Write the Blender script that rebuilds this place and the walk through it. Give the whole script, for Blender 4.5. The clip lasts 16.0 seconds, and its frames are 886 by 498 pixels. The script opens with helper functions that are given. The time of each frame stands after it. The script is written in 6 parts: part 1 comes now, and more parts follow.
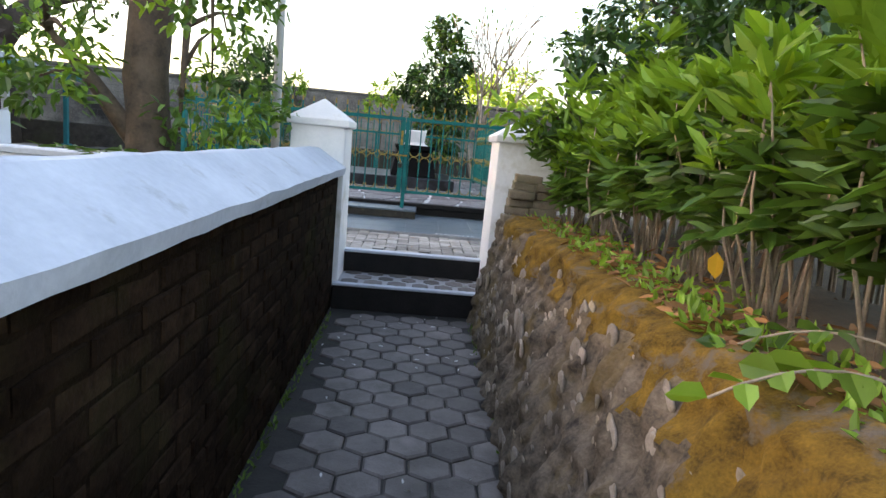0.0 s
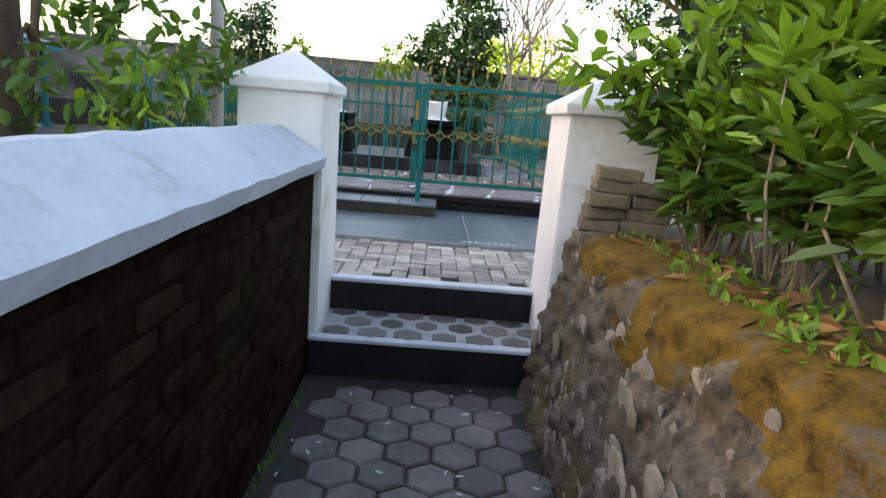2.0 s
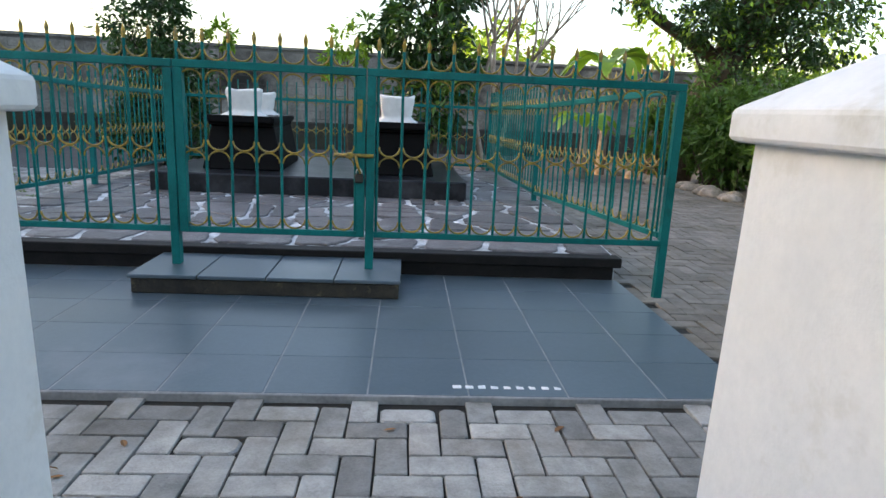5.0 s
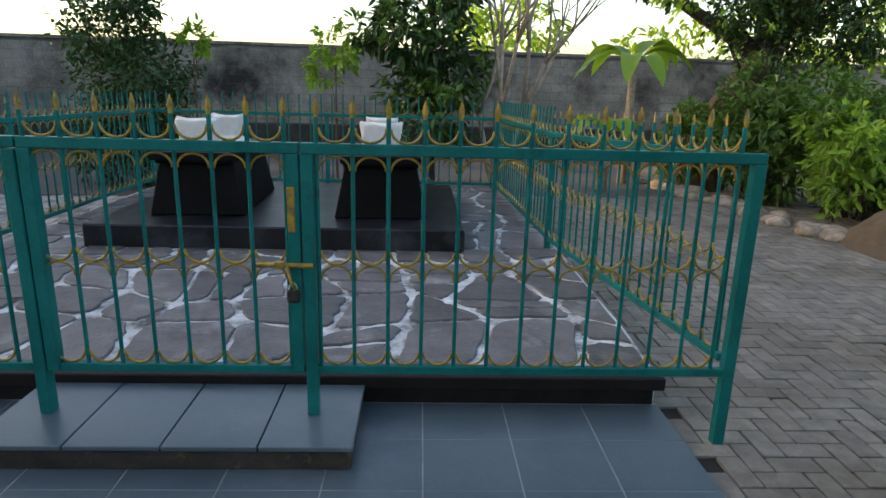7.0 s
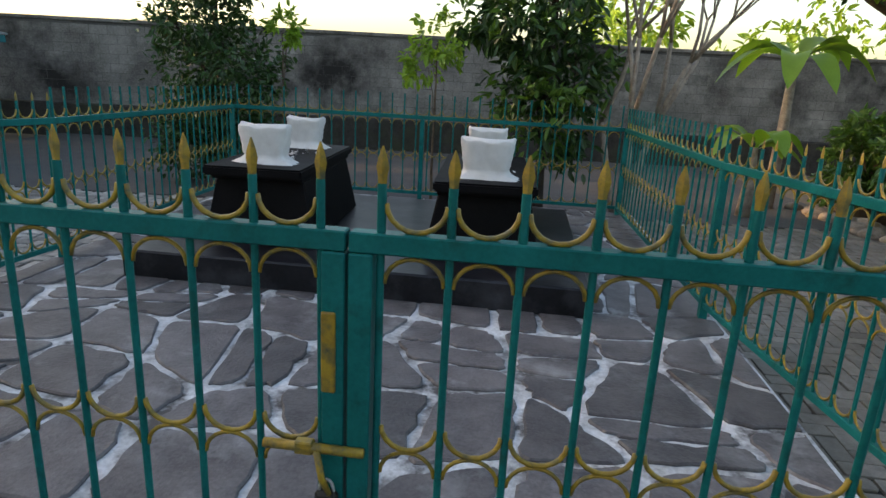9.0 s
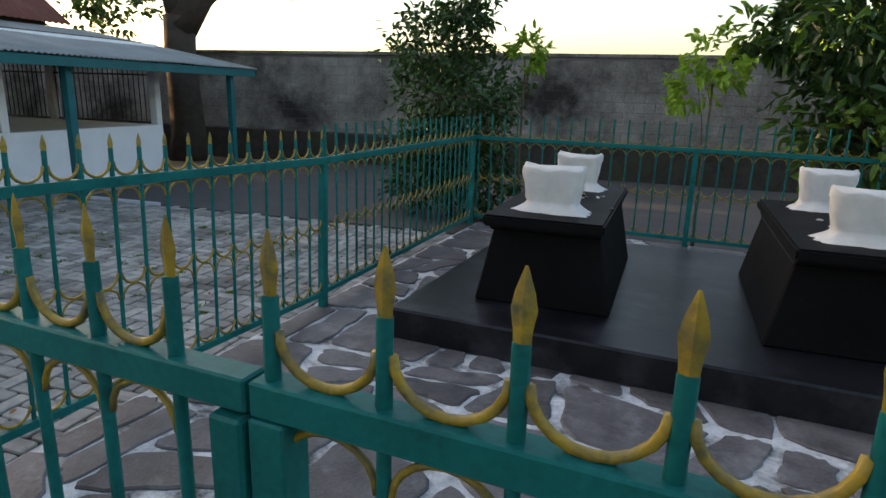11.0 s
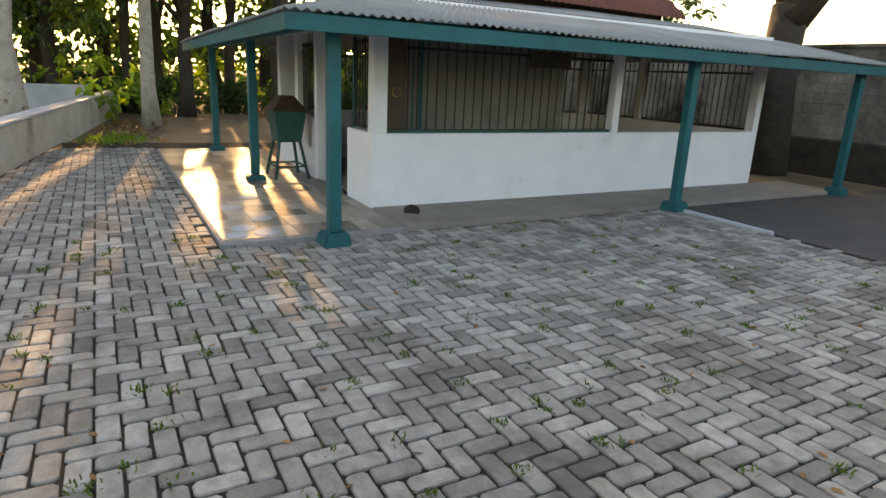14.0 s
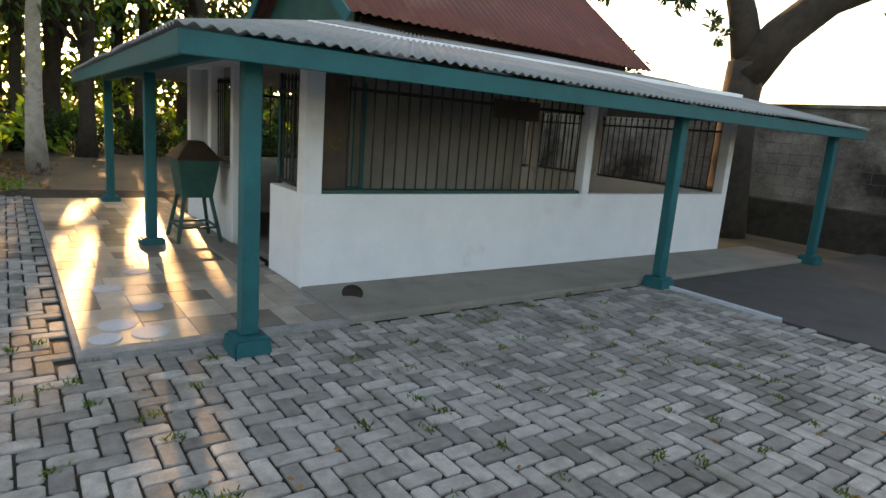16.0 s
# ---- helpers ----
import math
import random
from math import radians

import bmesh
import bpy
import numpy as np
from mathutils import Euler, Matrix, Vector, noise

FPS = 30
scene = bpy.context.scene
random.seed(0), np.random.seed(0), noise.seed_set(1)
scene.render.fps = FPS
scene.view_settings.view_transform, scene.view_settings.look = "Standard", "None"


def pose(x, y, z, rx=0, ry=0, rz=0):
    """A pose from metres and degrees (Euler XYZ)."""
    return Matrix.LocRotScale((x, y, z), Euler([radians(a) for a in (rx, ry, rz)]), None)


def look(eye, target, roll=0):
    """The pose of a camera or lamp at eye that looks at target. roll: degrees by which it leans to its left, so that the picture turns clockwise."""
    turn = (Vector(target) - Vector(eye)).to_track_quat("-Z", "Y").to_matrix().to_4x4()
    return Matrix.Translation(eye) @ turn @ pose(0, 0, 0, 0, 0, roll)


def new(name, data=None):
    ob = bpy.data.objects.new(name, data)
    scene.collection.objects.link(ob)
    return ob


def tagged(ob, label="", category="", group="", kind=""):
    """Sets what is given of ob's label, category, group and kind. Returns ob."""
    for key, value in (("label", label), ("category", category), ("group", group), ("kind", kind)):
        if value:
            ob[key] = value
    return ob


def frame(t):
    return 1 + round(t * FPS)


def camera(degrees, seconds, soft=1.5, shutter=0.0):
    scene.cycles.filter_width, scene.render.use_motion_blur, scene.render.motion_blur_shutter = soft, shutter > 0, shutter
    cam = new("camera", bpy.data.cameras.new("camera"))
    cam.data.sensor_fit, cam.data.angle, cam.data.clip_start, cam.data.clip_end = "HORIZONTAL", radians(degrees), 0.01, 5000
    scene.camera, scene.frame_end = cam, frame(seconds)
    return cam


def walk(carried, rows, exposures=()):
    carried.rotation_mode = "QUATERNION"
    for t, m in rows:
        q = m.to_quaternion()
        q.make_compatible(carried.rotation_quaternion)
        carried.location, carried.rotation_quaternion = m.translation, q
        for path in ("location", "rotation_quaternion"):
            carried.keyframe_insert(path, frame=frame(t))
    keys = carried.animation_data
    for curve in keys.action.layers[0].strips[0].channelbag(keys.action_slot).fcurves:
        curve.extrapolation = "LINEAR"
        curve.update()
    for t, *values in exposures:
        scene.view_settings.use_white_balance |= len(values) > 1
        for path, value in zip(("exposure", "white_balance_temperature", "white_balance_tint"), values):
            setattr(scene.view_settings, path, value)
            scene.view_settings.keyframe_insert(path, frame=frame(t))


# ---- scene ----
cam = camera(71.7, 16.0)
PATH = [
    (0, (0.439, 0.827, 0.975), (0.548, 2.796, 0.643), 5.3),
    (0.5, (0.452, 1.308, 0.988), (0.486, 3.281, 0.664), 4.6),
    (1, (0.436, 1.738, 0.973), (0.525, 3.702, 0.608), 5.3),
    (1.5, (0.419, 2.172, 0.958), (0.519, 4.125, 0.541), 4.3),
    (2, (0.417, 2.641, 0.974), (0.473, 4.596, 0.556), 4.8),
    (2.5, (0.405, 3.073, 0.989), (0.558, 5.018, 0.551), 3.8),
    (3, (0.415, 3.555, 1.001), (0.526, 5.509, 0.59), 3.3),
    (3.5, (0.439, 3.994, 1.0), (0.58, 5.948, 0.601), 5.4),
    (4, (0.458, 4.43, 1.014), (0.675, 6.376, 0.605), 3.8),
    (4.2, (0.459, 4.614, 1.015), (0.63, 6.567, 0.624), 3.7),
    (6.3, (0.709, 5.976, 1.28), (0.8, 7.9, 0.741), 1.5),
    (6.5, (0.747, 6.098, 1.321), (0.787, 8.029, 0.803), 1.5),
    (7, (0.727, 6.387, 1.491), (0.806, 8.32, 0.985), 1.6),
    (7.5, (0.739, 6.677, 1.569), (0.744, 8.606, 1.043), 1.3),
    (8.2, (0.673, 7.135, 1.565), (0.516, 9.047, 1.001), 2.7),
    (10.5, (0.044, 8.192, 1.611), (-0.288, 10.108, 1.145), 1.8),
    (11, (-0.353, 8.270, 1.589), (-1.115, 10.050, 1.091), 1.7),
    (11.5, (-0.743, 8.360, 1.573), (-1.973, 9.853, 1.067), 1.7),
    (12, (-0.952, 8.354, 1.553), (-2.467, 9.547, 1.021), 2.8),
    (12.5, (-1.364, 8.352, 1.538), (-2.985, 9.38, 0.974), 2.9),
    (13, (-1.788, 8.409, 1.517), (-3.52, 9.245, 0.967), 3.0),
    (13.5, (-2.162, 8.439, 1.491), (-3.926, 9.215, 0.955), 3.6),
    (14, (-2.537, 8.462, 1.486), (-4.307, 9.216, 0.942), 2.6),
    (14.5, (-2.892, 8.546, 1.497), (-4.683, 9.294, 1.014), 3.2),
    (15, (-3.221, 8.613, 1.513), (-4.953, 9.517, 1.085), 2.8),
    (15.5, (-3.563, 8.728, 1.493), (-5.289, 9.639, 1.054), 2.8),
    (16, (-3.921, 8.825, 1.512), (-5.622, 9.799, 1.117), 4.5),
]
walk(cam, [(t, look(eye, target, roll)) for t, eye, target, roll in PATH], [(0.0, 2.9, 7400.0, 21.0), (2.5, 2.9, 7500.0, 20.0), (3.5, 2.6, 7300.0, 20.0), (4.2, 2.55, 6900.0, 18.0), (6.3, 2.3, 7000.0, 15.0), (7.5, 2.02, 7200.0, 15.0), (8.2, 1.98, 7300.0, 15.0), (10.5, 1.78, 7100.0, 15.0), (12.0, 2.05, 8800.0, 17.0), (13.0, 2.2, 9200.0, 19.0), (14.5, 2.42, 9300.0, 19.0), (16.0, 2.25, 8800.0, 18.0)])

# ---------------------------------------------------------------- light
SUN_AZ, SUN_EL = math.atan2(0.14, -0.99) + radians(6.07), radians(11.0)
SUN_DIR = Vector((math.cos(SUN_AZ) * math.cos(SUN_EL), math.sin(SUN_AZ) * math.cos(SUN_EL), math.sin(SUN_EL)))
world = bpy.data.worlds.new("world")
scene.world = world
world.use_nodes = True
wn = world.node_tree
sky = wn.nodes.new("ShaderNodeTexSky")
sky.sky_type = "NISHITA"
sky.sun_disc = False
sky.sun_elevation = SUN_EL
sky.sun_rotation = math.pi / 2 - SUN_AZ
sky.air_density, sky.dust_density, sky.ozone_density = 1.0, 2.6, 1.0
wn.links.new(sky.outputs[0], wn.nodes["Background"].inputs[0])
wn.nodes["Background"].inputs[1].default_value = 0.15
sun = new("sun", bpy.data.lights.new("sun", "SUN"))
sun.data.energy, sun.data.angle, sun.data.color = 2.4, radians(0.6), (1.0, 0.64, 0.32)
sun.matrix_world = look(SUN_DIR * 60, (0, 0, 0))

# ---------------------------------------------------------------- materials
def mat(name, a, b, scale=6.0, fine=60.0, rough=0.8, bump=0.3, metal=0.0, dirt=None, dirt_scale=2.0, dirt_amount=0.5,
        vary=0.0, spread=0.1, spec=0.5, edge=0.12):
    """Two colours mixed by coarse and fine noise, stains and painted sheen on top, relief from the fine noise; vary:
    brightness from piece to piece.
    """
    m = bpy.data.materials.new(name)
    m.use_nodes = True
    nt = m.node_tree
    n, l = nt.nodes, nt.links
    bsdf = n["Principled BSDF"]
    geo = n.new("ShaderNodeNewGeometry")

    def noise_at(s, detail=4.0, r=0.6):
        t = n.new("ShaderNodeTexNoise")
        t.inputs["Scale"].default_value, t.inputs["Detail"].default_value, t.inputs["Roughness"].default_value = s, detail, r
        l.new(geo.outputs["Position"], t.inputs["Vector"])
        return t.outputs["Fac"]

    def ramp(src, lo, hi):
        r = n.new("ShaderNodeMapRange")
        r.inputs[1].default_value, r.inputs[2].default_value = lo, hi
        l.new(src, r.inputs[0])
        return r.outputs[0]

    def mix(f, x, y, kind="MIX"):
        k = n.new("ShaderNodeMix")
        k.data_type, k.blend_type = "RGBA", kind
        for sock, v in ((k.inputs[0], f), (k.inputs[6], x), (k.inputs[7], y)):
            if isinstance(v, bpy.types.NodeSocket):
                l.new(v, sock)
            elif isinstance(v, (int, float)):
                sock.default_value = v
            else:
                sock.default_value = (*v, 1)
        return k.outputs[2]
    coarse, grain = noise_at(scale), noise_at(fine, 3.0)
    add = n.new("ShaderNodeMath")
    add.operation = "MULTIPLY_ADD"
    l.new(grain, add.inputs[0])
    add.inputs[1].default_value = 0.45
    l.new(coarse, add.inputs[2])
    colour = mix(ramp(add.outputs[0], 0.5, 0.95), a, b)
    if dirt:
        colour = mix(ramp(noise_at(dirt_scale, 6.0, 0.65), 0.62 - edge - 0.25 * (dirt_amount - 0.5), 0.62 + edge - 0.25 * (dirt_amount - 0.5)), colour, dirt)
    if vary:
        info = n.new("ShaderNodeObjectInfo")
        both = n.new("ShaderNodeMath")
        both.operation = "ADD"
        l.new(info.outputs["Random"], both.inputs[0])
        l.new(geo.outputs["Random Per Island"], both.inputs[1])
        frac = n.new("ShaderNodeMath")
        frac.operation = "FRACT"
        l.new(both.outputs[0], frac.inputs[0])
        hsv = n.new("ShaderNodeHueSaturation")
        r = n.new("ShaderNodeMapRange")
        r.inputs[3].default_value, r.inputs[4].default_value = 1 - vary, 1 + vary
        l.new(frac.outputs[0], r.inputs[0])
        l.new(r.outputs[0], hsv.inputs["Value"])
        l.new(colour, hsv.inputs["Color"])
        colour = hsv.outputs[0]
    l.new(colour, bsdf.inputs["Base Color"])
    rr = n.new("ShaderNodeMapRange")
    rr.inputs[3].default_value, rr.inputs[4].default_value = max(rough - spread, 0.02), min(rough + spread, 1)
    l.new(coarse, rr.inputs[0])
    l.new(rr.outputs[0], bsdf.inputs["Roughness"])
    bsdf.inputs["Metallic"].default_value = metal
    bsdf.inputs["Specular IOR Level"].default_value = spec
    if bump:
        bp = n.new("ShaderNodeBump")
        bp.inputs["Strength"].default_value, bp.inputs["Distance"].default_value = bump, 0.01
        l.new(add.outputs[0], bp.inputs["Height"])
        l.new(bp.outputs[0], bsdf.inputs["Normal"])
    return m


def leaf_mat(name, a, b, glow=0.35, rough=0.45):
    m = mat(name, a, b, 3.0, 40.0, rough, 0.1, vary=0.45, spec=0.4)
    nt = m.node_tree
    bsdf, out = nt.nodes["Principled BSDF"], nt.nodes["Material Output"]
    tr = nt.nodes.new("ShaderNodeBsdfTranslucent")
    tr.inputs[0].default_value = (min(a[0] * 2.2, 1), min(a[1] * 2.0, 1), a[2] * 0.8, 1)
    mx = nt.nodes.new("ShaderNodeMixShader")
    mx.inputs[0].default_value = glow
    nt.links.new(bsdf.outputs[0], mx.inputs[1])
    nt.links.new(tr.outputs[0], mx.inputs[2])
    nt.links.new(mx.outputs[0], out.inputs["Surface"])
    return m


WHITE = mat("white_limewash", (0.71, 0.74, 0.80), (0.79, 0.82, 0.87), 3.0, 45.0, 0.75, 0.25, dirt=(0.52, 0.51, 0.47), dirt_scale=1.6, dirt_amount=0.10)
PILLAR = mat("stained_white_plaster", (0.66, 0.66, 0.66), (0.78, 0.77, 0.76), 3.0, 45.0, 0.75, 0.35, dirt=(0.44, 0.40, 0.31), dirt_scale=3.4, dirt_amount=0.24)
WHITE_WORN = mat("worn_white_paint", (0.38, 0.42, 0.48), (0.54, 0.58, 0.64), 2.5, 35.0, 0.6, 0.6, dirt=(0.22, 0.22, 0.21), dirt_scale=4.5, dirt_amount=0.16, edge=0.10)
BLACK_EDGE = mat("black_step_paint", (0.006, 0.006, 0.006), (0.018, 0.015, 0.015), 6, 60, 0.65, 0.4, spec=0.2)
GRIMY_EDGE = mat("grimy_cement_edge", (0.012, 0.011, 0.010), (0.05, 0.042, 0.03), 9, 60, 0.9, 0.8, dirt=(0.26, 0.21, 0.12), dirt_scale=7.0, dirt_amount=0.15)
# Dirty whitewash, darkened further for the wall face turned from the light.
WHITE_DIRTY_SHADED = mat("weathered_shaded_whitewash", (0.40, 0.375, 0.33), (0.58, 0.555, 0.51), 1.6, 40, 0.85, 0.4, dirt=(0.21, 0.175, 0.13), dirt_scale=1.3, dirt_amount=0.45)
PAVER_DUSTY = mat("earth_stained_paver", (0.13, 0.115, 0.095), (0.23, 0.205, 0.175), 11, 120, 0.9, 0.7, dirt=(0.10, 0.08, 0.055), dirt_scale=1.1, dirt_amount=0.6, vary=0.2)
PAVER = mat("grey_concrete_paver", (0.205, 0.198, 0.184), (0.365, 0.354, 0.334), 11, 120, 0.85, 0.9, dirt=(0.095, 0.084, 0.066), dirt_scale=1.3, dirt_amount=0.52, vary=0.38)
JOINT = mat("sandy_joint", (0.010, 0.009, 0.007), (0.027, 0.023, 0.017), 12, 120, 0.95, 0.6, dirt=(0.06, 0.09, 0.02), dirt_scale=3.0, dirt_amount=0.15)
HEX = mat("damp_hexagon_paver", (0.080, 0.068, 0.063), (0.165, 0.145, 0.138), 7, 120, 0.62, 0.5, dirt=(0.045, 0.04, 0.032), dirt_scale=2.6, vary=0.4)
HEX_JOINT = mat("dark_damp_soil", (0.018, 0.017, 0.016), (0.035, 0.033, 0.03), 10, 90, 0.9, 0.6, dirt=(0.03, 0.045, 0.012), dirt_scale=2.2, dirt_amount=0.3)
# Brick and mortar colours set near black to carry the alley's shade too.
BRICK = mat("shade_toned_old_brick", (0.007, 0.0042, 0.0028), (0.029, 0.0175, 0.011), 9, 60, 0.95, 1.0, spec=0.03, dirt=(0.020, 0.018, 0.007), dirt_scale=2.2, dirt_amount=0.5, vary=0.35)
MORTAR = mat("shade_toned_mortar", (0.005, 0.003, 0.002), (0.016, 0.010, 0.006), 10, 80, 0.95, 0.8, spec=0.03, dirt=(0.016, 0.017, 0.006), dirt_scale=2.2, dirt_amount=0.4)
RUBBLE = mat("grimy_rubble_mortar", (0.03, 0.024, 0.02), (0.19, 0.15, 0.11), 13, 75, 0.97, 1.0, dirt=(0.13, 0.085, 0.02), dirt_scale=3.4, dirt_amount=0.45, spec=0.2)
MOSS = mat("brown_green_moss", (0.05, 0.030, 0.011), (0.21, 0.125, 0.022), 12, 120, 1.0, 1.0, dirt=(0.12, 0.10, 0.08), dirt_scale=7.0, dirt_amount=0.55, spec=0.1, edge=0.06)
RUBBLE_STONE = mat("pale_rubble_stone", (0.17, 0.14, 0.11), (0.36, 0.30, 0.25), 14, 90, 0.9, 0.7, dirt=(0.16, 0.12, 0.04), dirt_scale=6.0, dirt_amount=0.45, vary=0.3)
OLD_BRICK = mat("weathered_clay_brick", (0.13, 0.10, 0.07), (0.26, 0.21, 0.15), 10, 90, 0.92, 0.8, dirt=(0.09, 0.09, 0.05), dirt_scale=5.0, vary=0.2)
SOIL = mat("leafy_soil", (0.055, 0.04, 0.026), (0.12, 0.085, 0.05), 6, 70, 0.95, 1.0, dirt=(0.16, 0.10, 0.05), dirt_scale=7.0, dirt_amount=0.3)
GROUND = mat("bare_earth", (0.11, 0.08, 0.05), (0.21, 0.15, 0.095), 1.2, 40, 0.95, 0.9, dirt=(0.09, 0.10, 0.03), dirt_scale=0.6, dirt_amount=0.45)
ASPHALT = mat("worn_asphalt", (0.05, 0.048, 0.047), (0.085, 0.08, 0.078), 3, 160, 0.9, 0.6, dirt=(0.10, 0.085, 0.07), dirt_scale=0.9, dirt_amount=0.3)
CONCRETE = mat("grey_concrete", (0.20, 0.185, 0.165), (0.31, 0.285, 0.255), 3, 70, 0.85, 0.5, dirt=(0.16, 0.14, 0.12), dirt_scale=1.5, dirt_amount=0.4, vary=0.12)
TILE = mat("slate_blue_tile", (0.052, 0.078, 0.098), (0.082, 0.114, 0.138), 2.0, 60, 0.36, 0.08, dirt=(0.15, 0.16, 0.18), dirt_scale=0.9, dirt_amount=0.2, vary=0.08)
GROUT = mat("pale_grout", (0.17, 0.175, 0.18), (0.34, 0.34, 0.34), 6, 60, 0.9, 0.3)
PORCH_TILE = mat("mixed_stone_tile", (0.22, 0.19, 0.16), (0.36, 0.32, 0.27), 4, 60, 0.5, 0.2, dirt=(0.40, 0.37, 0.34), dirt_scale=2.6, dirt_amount=0.4, vary=0.65)
STONE_FLOOR = mat("purple_grey_flagstone", (0.062, 0.055, 0.057), (0.150, 0.137, 0.138), 6, 60, 0.5, 1.0, dirt=(0.27, 0.27, 0.272), dirt_scale=3.6, dirt_amount=0.33, vary=0.3, spec=0.4)
STONE_JOINT = mat("white_cement_joint", (0.30, 0.305, 0.31), (0.74, 0.75, 0.77), 7, 45, 0.8, 1.0, dirt=(0.075, 0.07, 0.068), dirt_scale=4.5, dirt_amount=0.75, edge=0.07)
TOMB = mat("black_painted_masonry", (0.002, 0.002, 0.0025), (0.007, 0.006, 0.007), 3, 60, 0.6, 0.3, dirt=(0.014, 0.014, 0.016), dirt_scale=2.0, dirt_amount=0.2, spec=0.1)
# The dirt colour here paints blue-grey reflection patches onto the black slab.
TOMB_SLAB = mat("dark_slab_painted_sheen", (0.004, 0.004, 0.0055), (0.014, 0.014, 0.018), 2.5, 40, 0.34, 0.2, spec=0.3, dirt=(0.050, 0.051, 0.060), dirt_scale=2.4, dirt_amount=0.45)
CLOTH = mat("white_cotton_cloth", (0.56, 0.55, 0.54), (0.66, 0.65, 0.64), 14, 300, 0.95, 0.3)
GREEN = mat("green_enamel", (0.001, 0.088, 0.084), (0.002, 0.155, 0.150), 4, 90, 0.38, 0.12, spec=0.12, dirt=(0.010, 0.050, 0.040), dirt_scale=9.0, dirt_amount=0.25)
TEAL = mat("teal_paint", (0.001, 0.085, 0.10), (0.002, 0.125, 0.145), 3, 70, 0.55, 0.12, spec=0.3, dirt=(0.01, 0.075, 0.08), dirt_scale=5.0, dirt_amount=0.2)
DARK_TEAL = mat("dark_green_board", (0.006, 0.06, 0.055), (0.012, 0.10, 0.09), 4, 60, 0.6, 0.2, dirt=(0.02, 0.03, 0.025), dirt_scale=3.0)
GOLD = mat("gold_paint", (0.22, 0.135, 0.010), (0.38, 0.25, 0.02), 20, 120, 0.45, 0.2, dirt=(0.07, 0.075, 0.04), dirt_scale=26.0, dirt_amount=0.7)
IRON = mat("dark_iron", (0.02, 0.02, 0.02), (0.05, 0.045, 0.04), 12, 90, 0.5, 0.2, 0.6)
ROOF_GREY = mat("grey_fibre_sheet", (0.18, 0.20, 0.21), (0.28, 0.30, 0.31), 1.8, 40, 0.75, 0.3, dirt=(0.18, 0.185, 0.18), dirt_scale=1.4, dirt_amount=0.4)
ROOF_RED = mat("rusty_red_sheet", (0.10, 0.028, 0.022), (0.17, 0.05, 0.038), 1.4, 50, 0.7, 0.3, dirt=(0.22, 0.10, 0.07), dirt_scale=1.0, dirt_amount=0.35)
BLOCKWALL = mat("weathered_block_wall", (0.075, 0.068, 0.060), (0.29, 0.275, 0.25), 1.1, 30, 0.95, 0.6, dirt=(0.020, 0.018, 0.016), dirt_scale=0.7, dirt_amount=0.66, vary=0.12, edge=0.09)
FOOTING = mat("dark_stone_footing", (0.015, 0.013, 0.011), (0.055, 0.048, 0.04), 5, 40, 0.95, 1.0, dirt=(0.04, 0.045, 0.02), dirt_scale=1.2)
BLOCKWALL_JOINT = mat("block_wall_joint", (0.05, 0.047, 0.043), (0.15, 0.142, 0.13), 0.8, 50, 0.95, 0.6, dirt=(0.022, 0.02, 0.018), dirt_scale=0.5, dirt_amount=0.6, edge=0.09)
# Paint kept greyer than the wall's own so the shaded room reads dim.
INNER_WALL = mat("dimmed_inner_wall", (0.20, 0.195, 0.185), (0.30, 0.29, 0.275), 2, 40, 0.9, 0.2, dirt=(0.13, 0.12, 0.105), dirt_scale=0.8, dirt_amount=0.4)
WOOD_DARK = mat("dark_stained_wood", (0.03, 0.018, 0.012), (0.07, 0.04, 0.025), 5, 60, 0.6, 0.3)
BARK = mat("brown_bark", (0.045, 0.032, 0.022), (0.13, 0.09, 0.06), 7, 45, 0.95, 1.0, dirt=(0.17, 0.13, 0.09), dirt_scale=3.0, dirt_amount=0.35)
BARK_DARK = mat("dark_bark", (0.02, 0.016, 0.013), (0.055, 0.042, 0.033), 6, 45, 0.95, 1.0)
BARK_PALE = mat("pale_bark", (0.22, 0.20, 0.17), (0.45, 0.42, 0.38), 4, 40, 0.9, 0.7, dirt=(0.13, 0.085, 0.06), dirt_scale=4.0, dirt_amount=0.5, edge=0.06)
BLUE_WASH = mat("pale_blue_limewash", (0.30, 0.33, 0.37), (0.42, 0.45, 0.49), 1.5, 40, 0.85, 0.3, dirt=(0.24, 0.25, 0.26), dirt_scale=1.0, dirt_amount=0.4)
POLE = mat("galvanised_pole", (0.40, 0.41, 0.42), (0.52, 0.53, 0.54), 5, 80, 0.5, 0.15, 0.3)
LEAF_BRIGHT = leaf_mat("bright_leaf", (0.12, 0.22, 0.025), (0.19, 0.33, 0.045))
LEAF_MID = leaf_mat("mid_leaf", (0.045, 0.105, 0.02), (0.10, 0.185, 0.035), 0.3, 0.36)
LEAF_DARK = leaf_mat("dark_leaf", (0.016, 0.05, 0.014), (0.04, 0.09, 0.024), 0.2, 0.35)
LEAF_YELLOW = leaf_mat("yellow_leaf", (0.50, 0.26, 0.02), (0.60, 0.36, 0.04))
LEAF_DRY = leaf_mat("dry_leaf", (0.20, 0.09, 0.035), (0.33, 0.17, 0.07), 0.1, 0.8)
GRASS = leaf_mat("short_grass", (0.06, 0.12, 0.02), (0.11, 0.19, 0.035), 0.25, 0.7)
STEM = mat("woody_stem", (0.17, 0.13, 0.10), (0.36, 0.30, 0.24), 12, 90, 0.9, 0.4)
WRITING = mat("white_lettering", (0.66, 0.67, 0.68), (0.76, 0.76, 0.76), 8, 60, 0.6, 0.0)


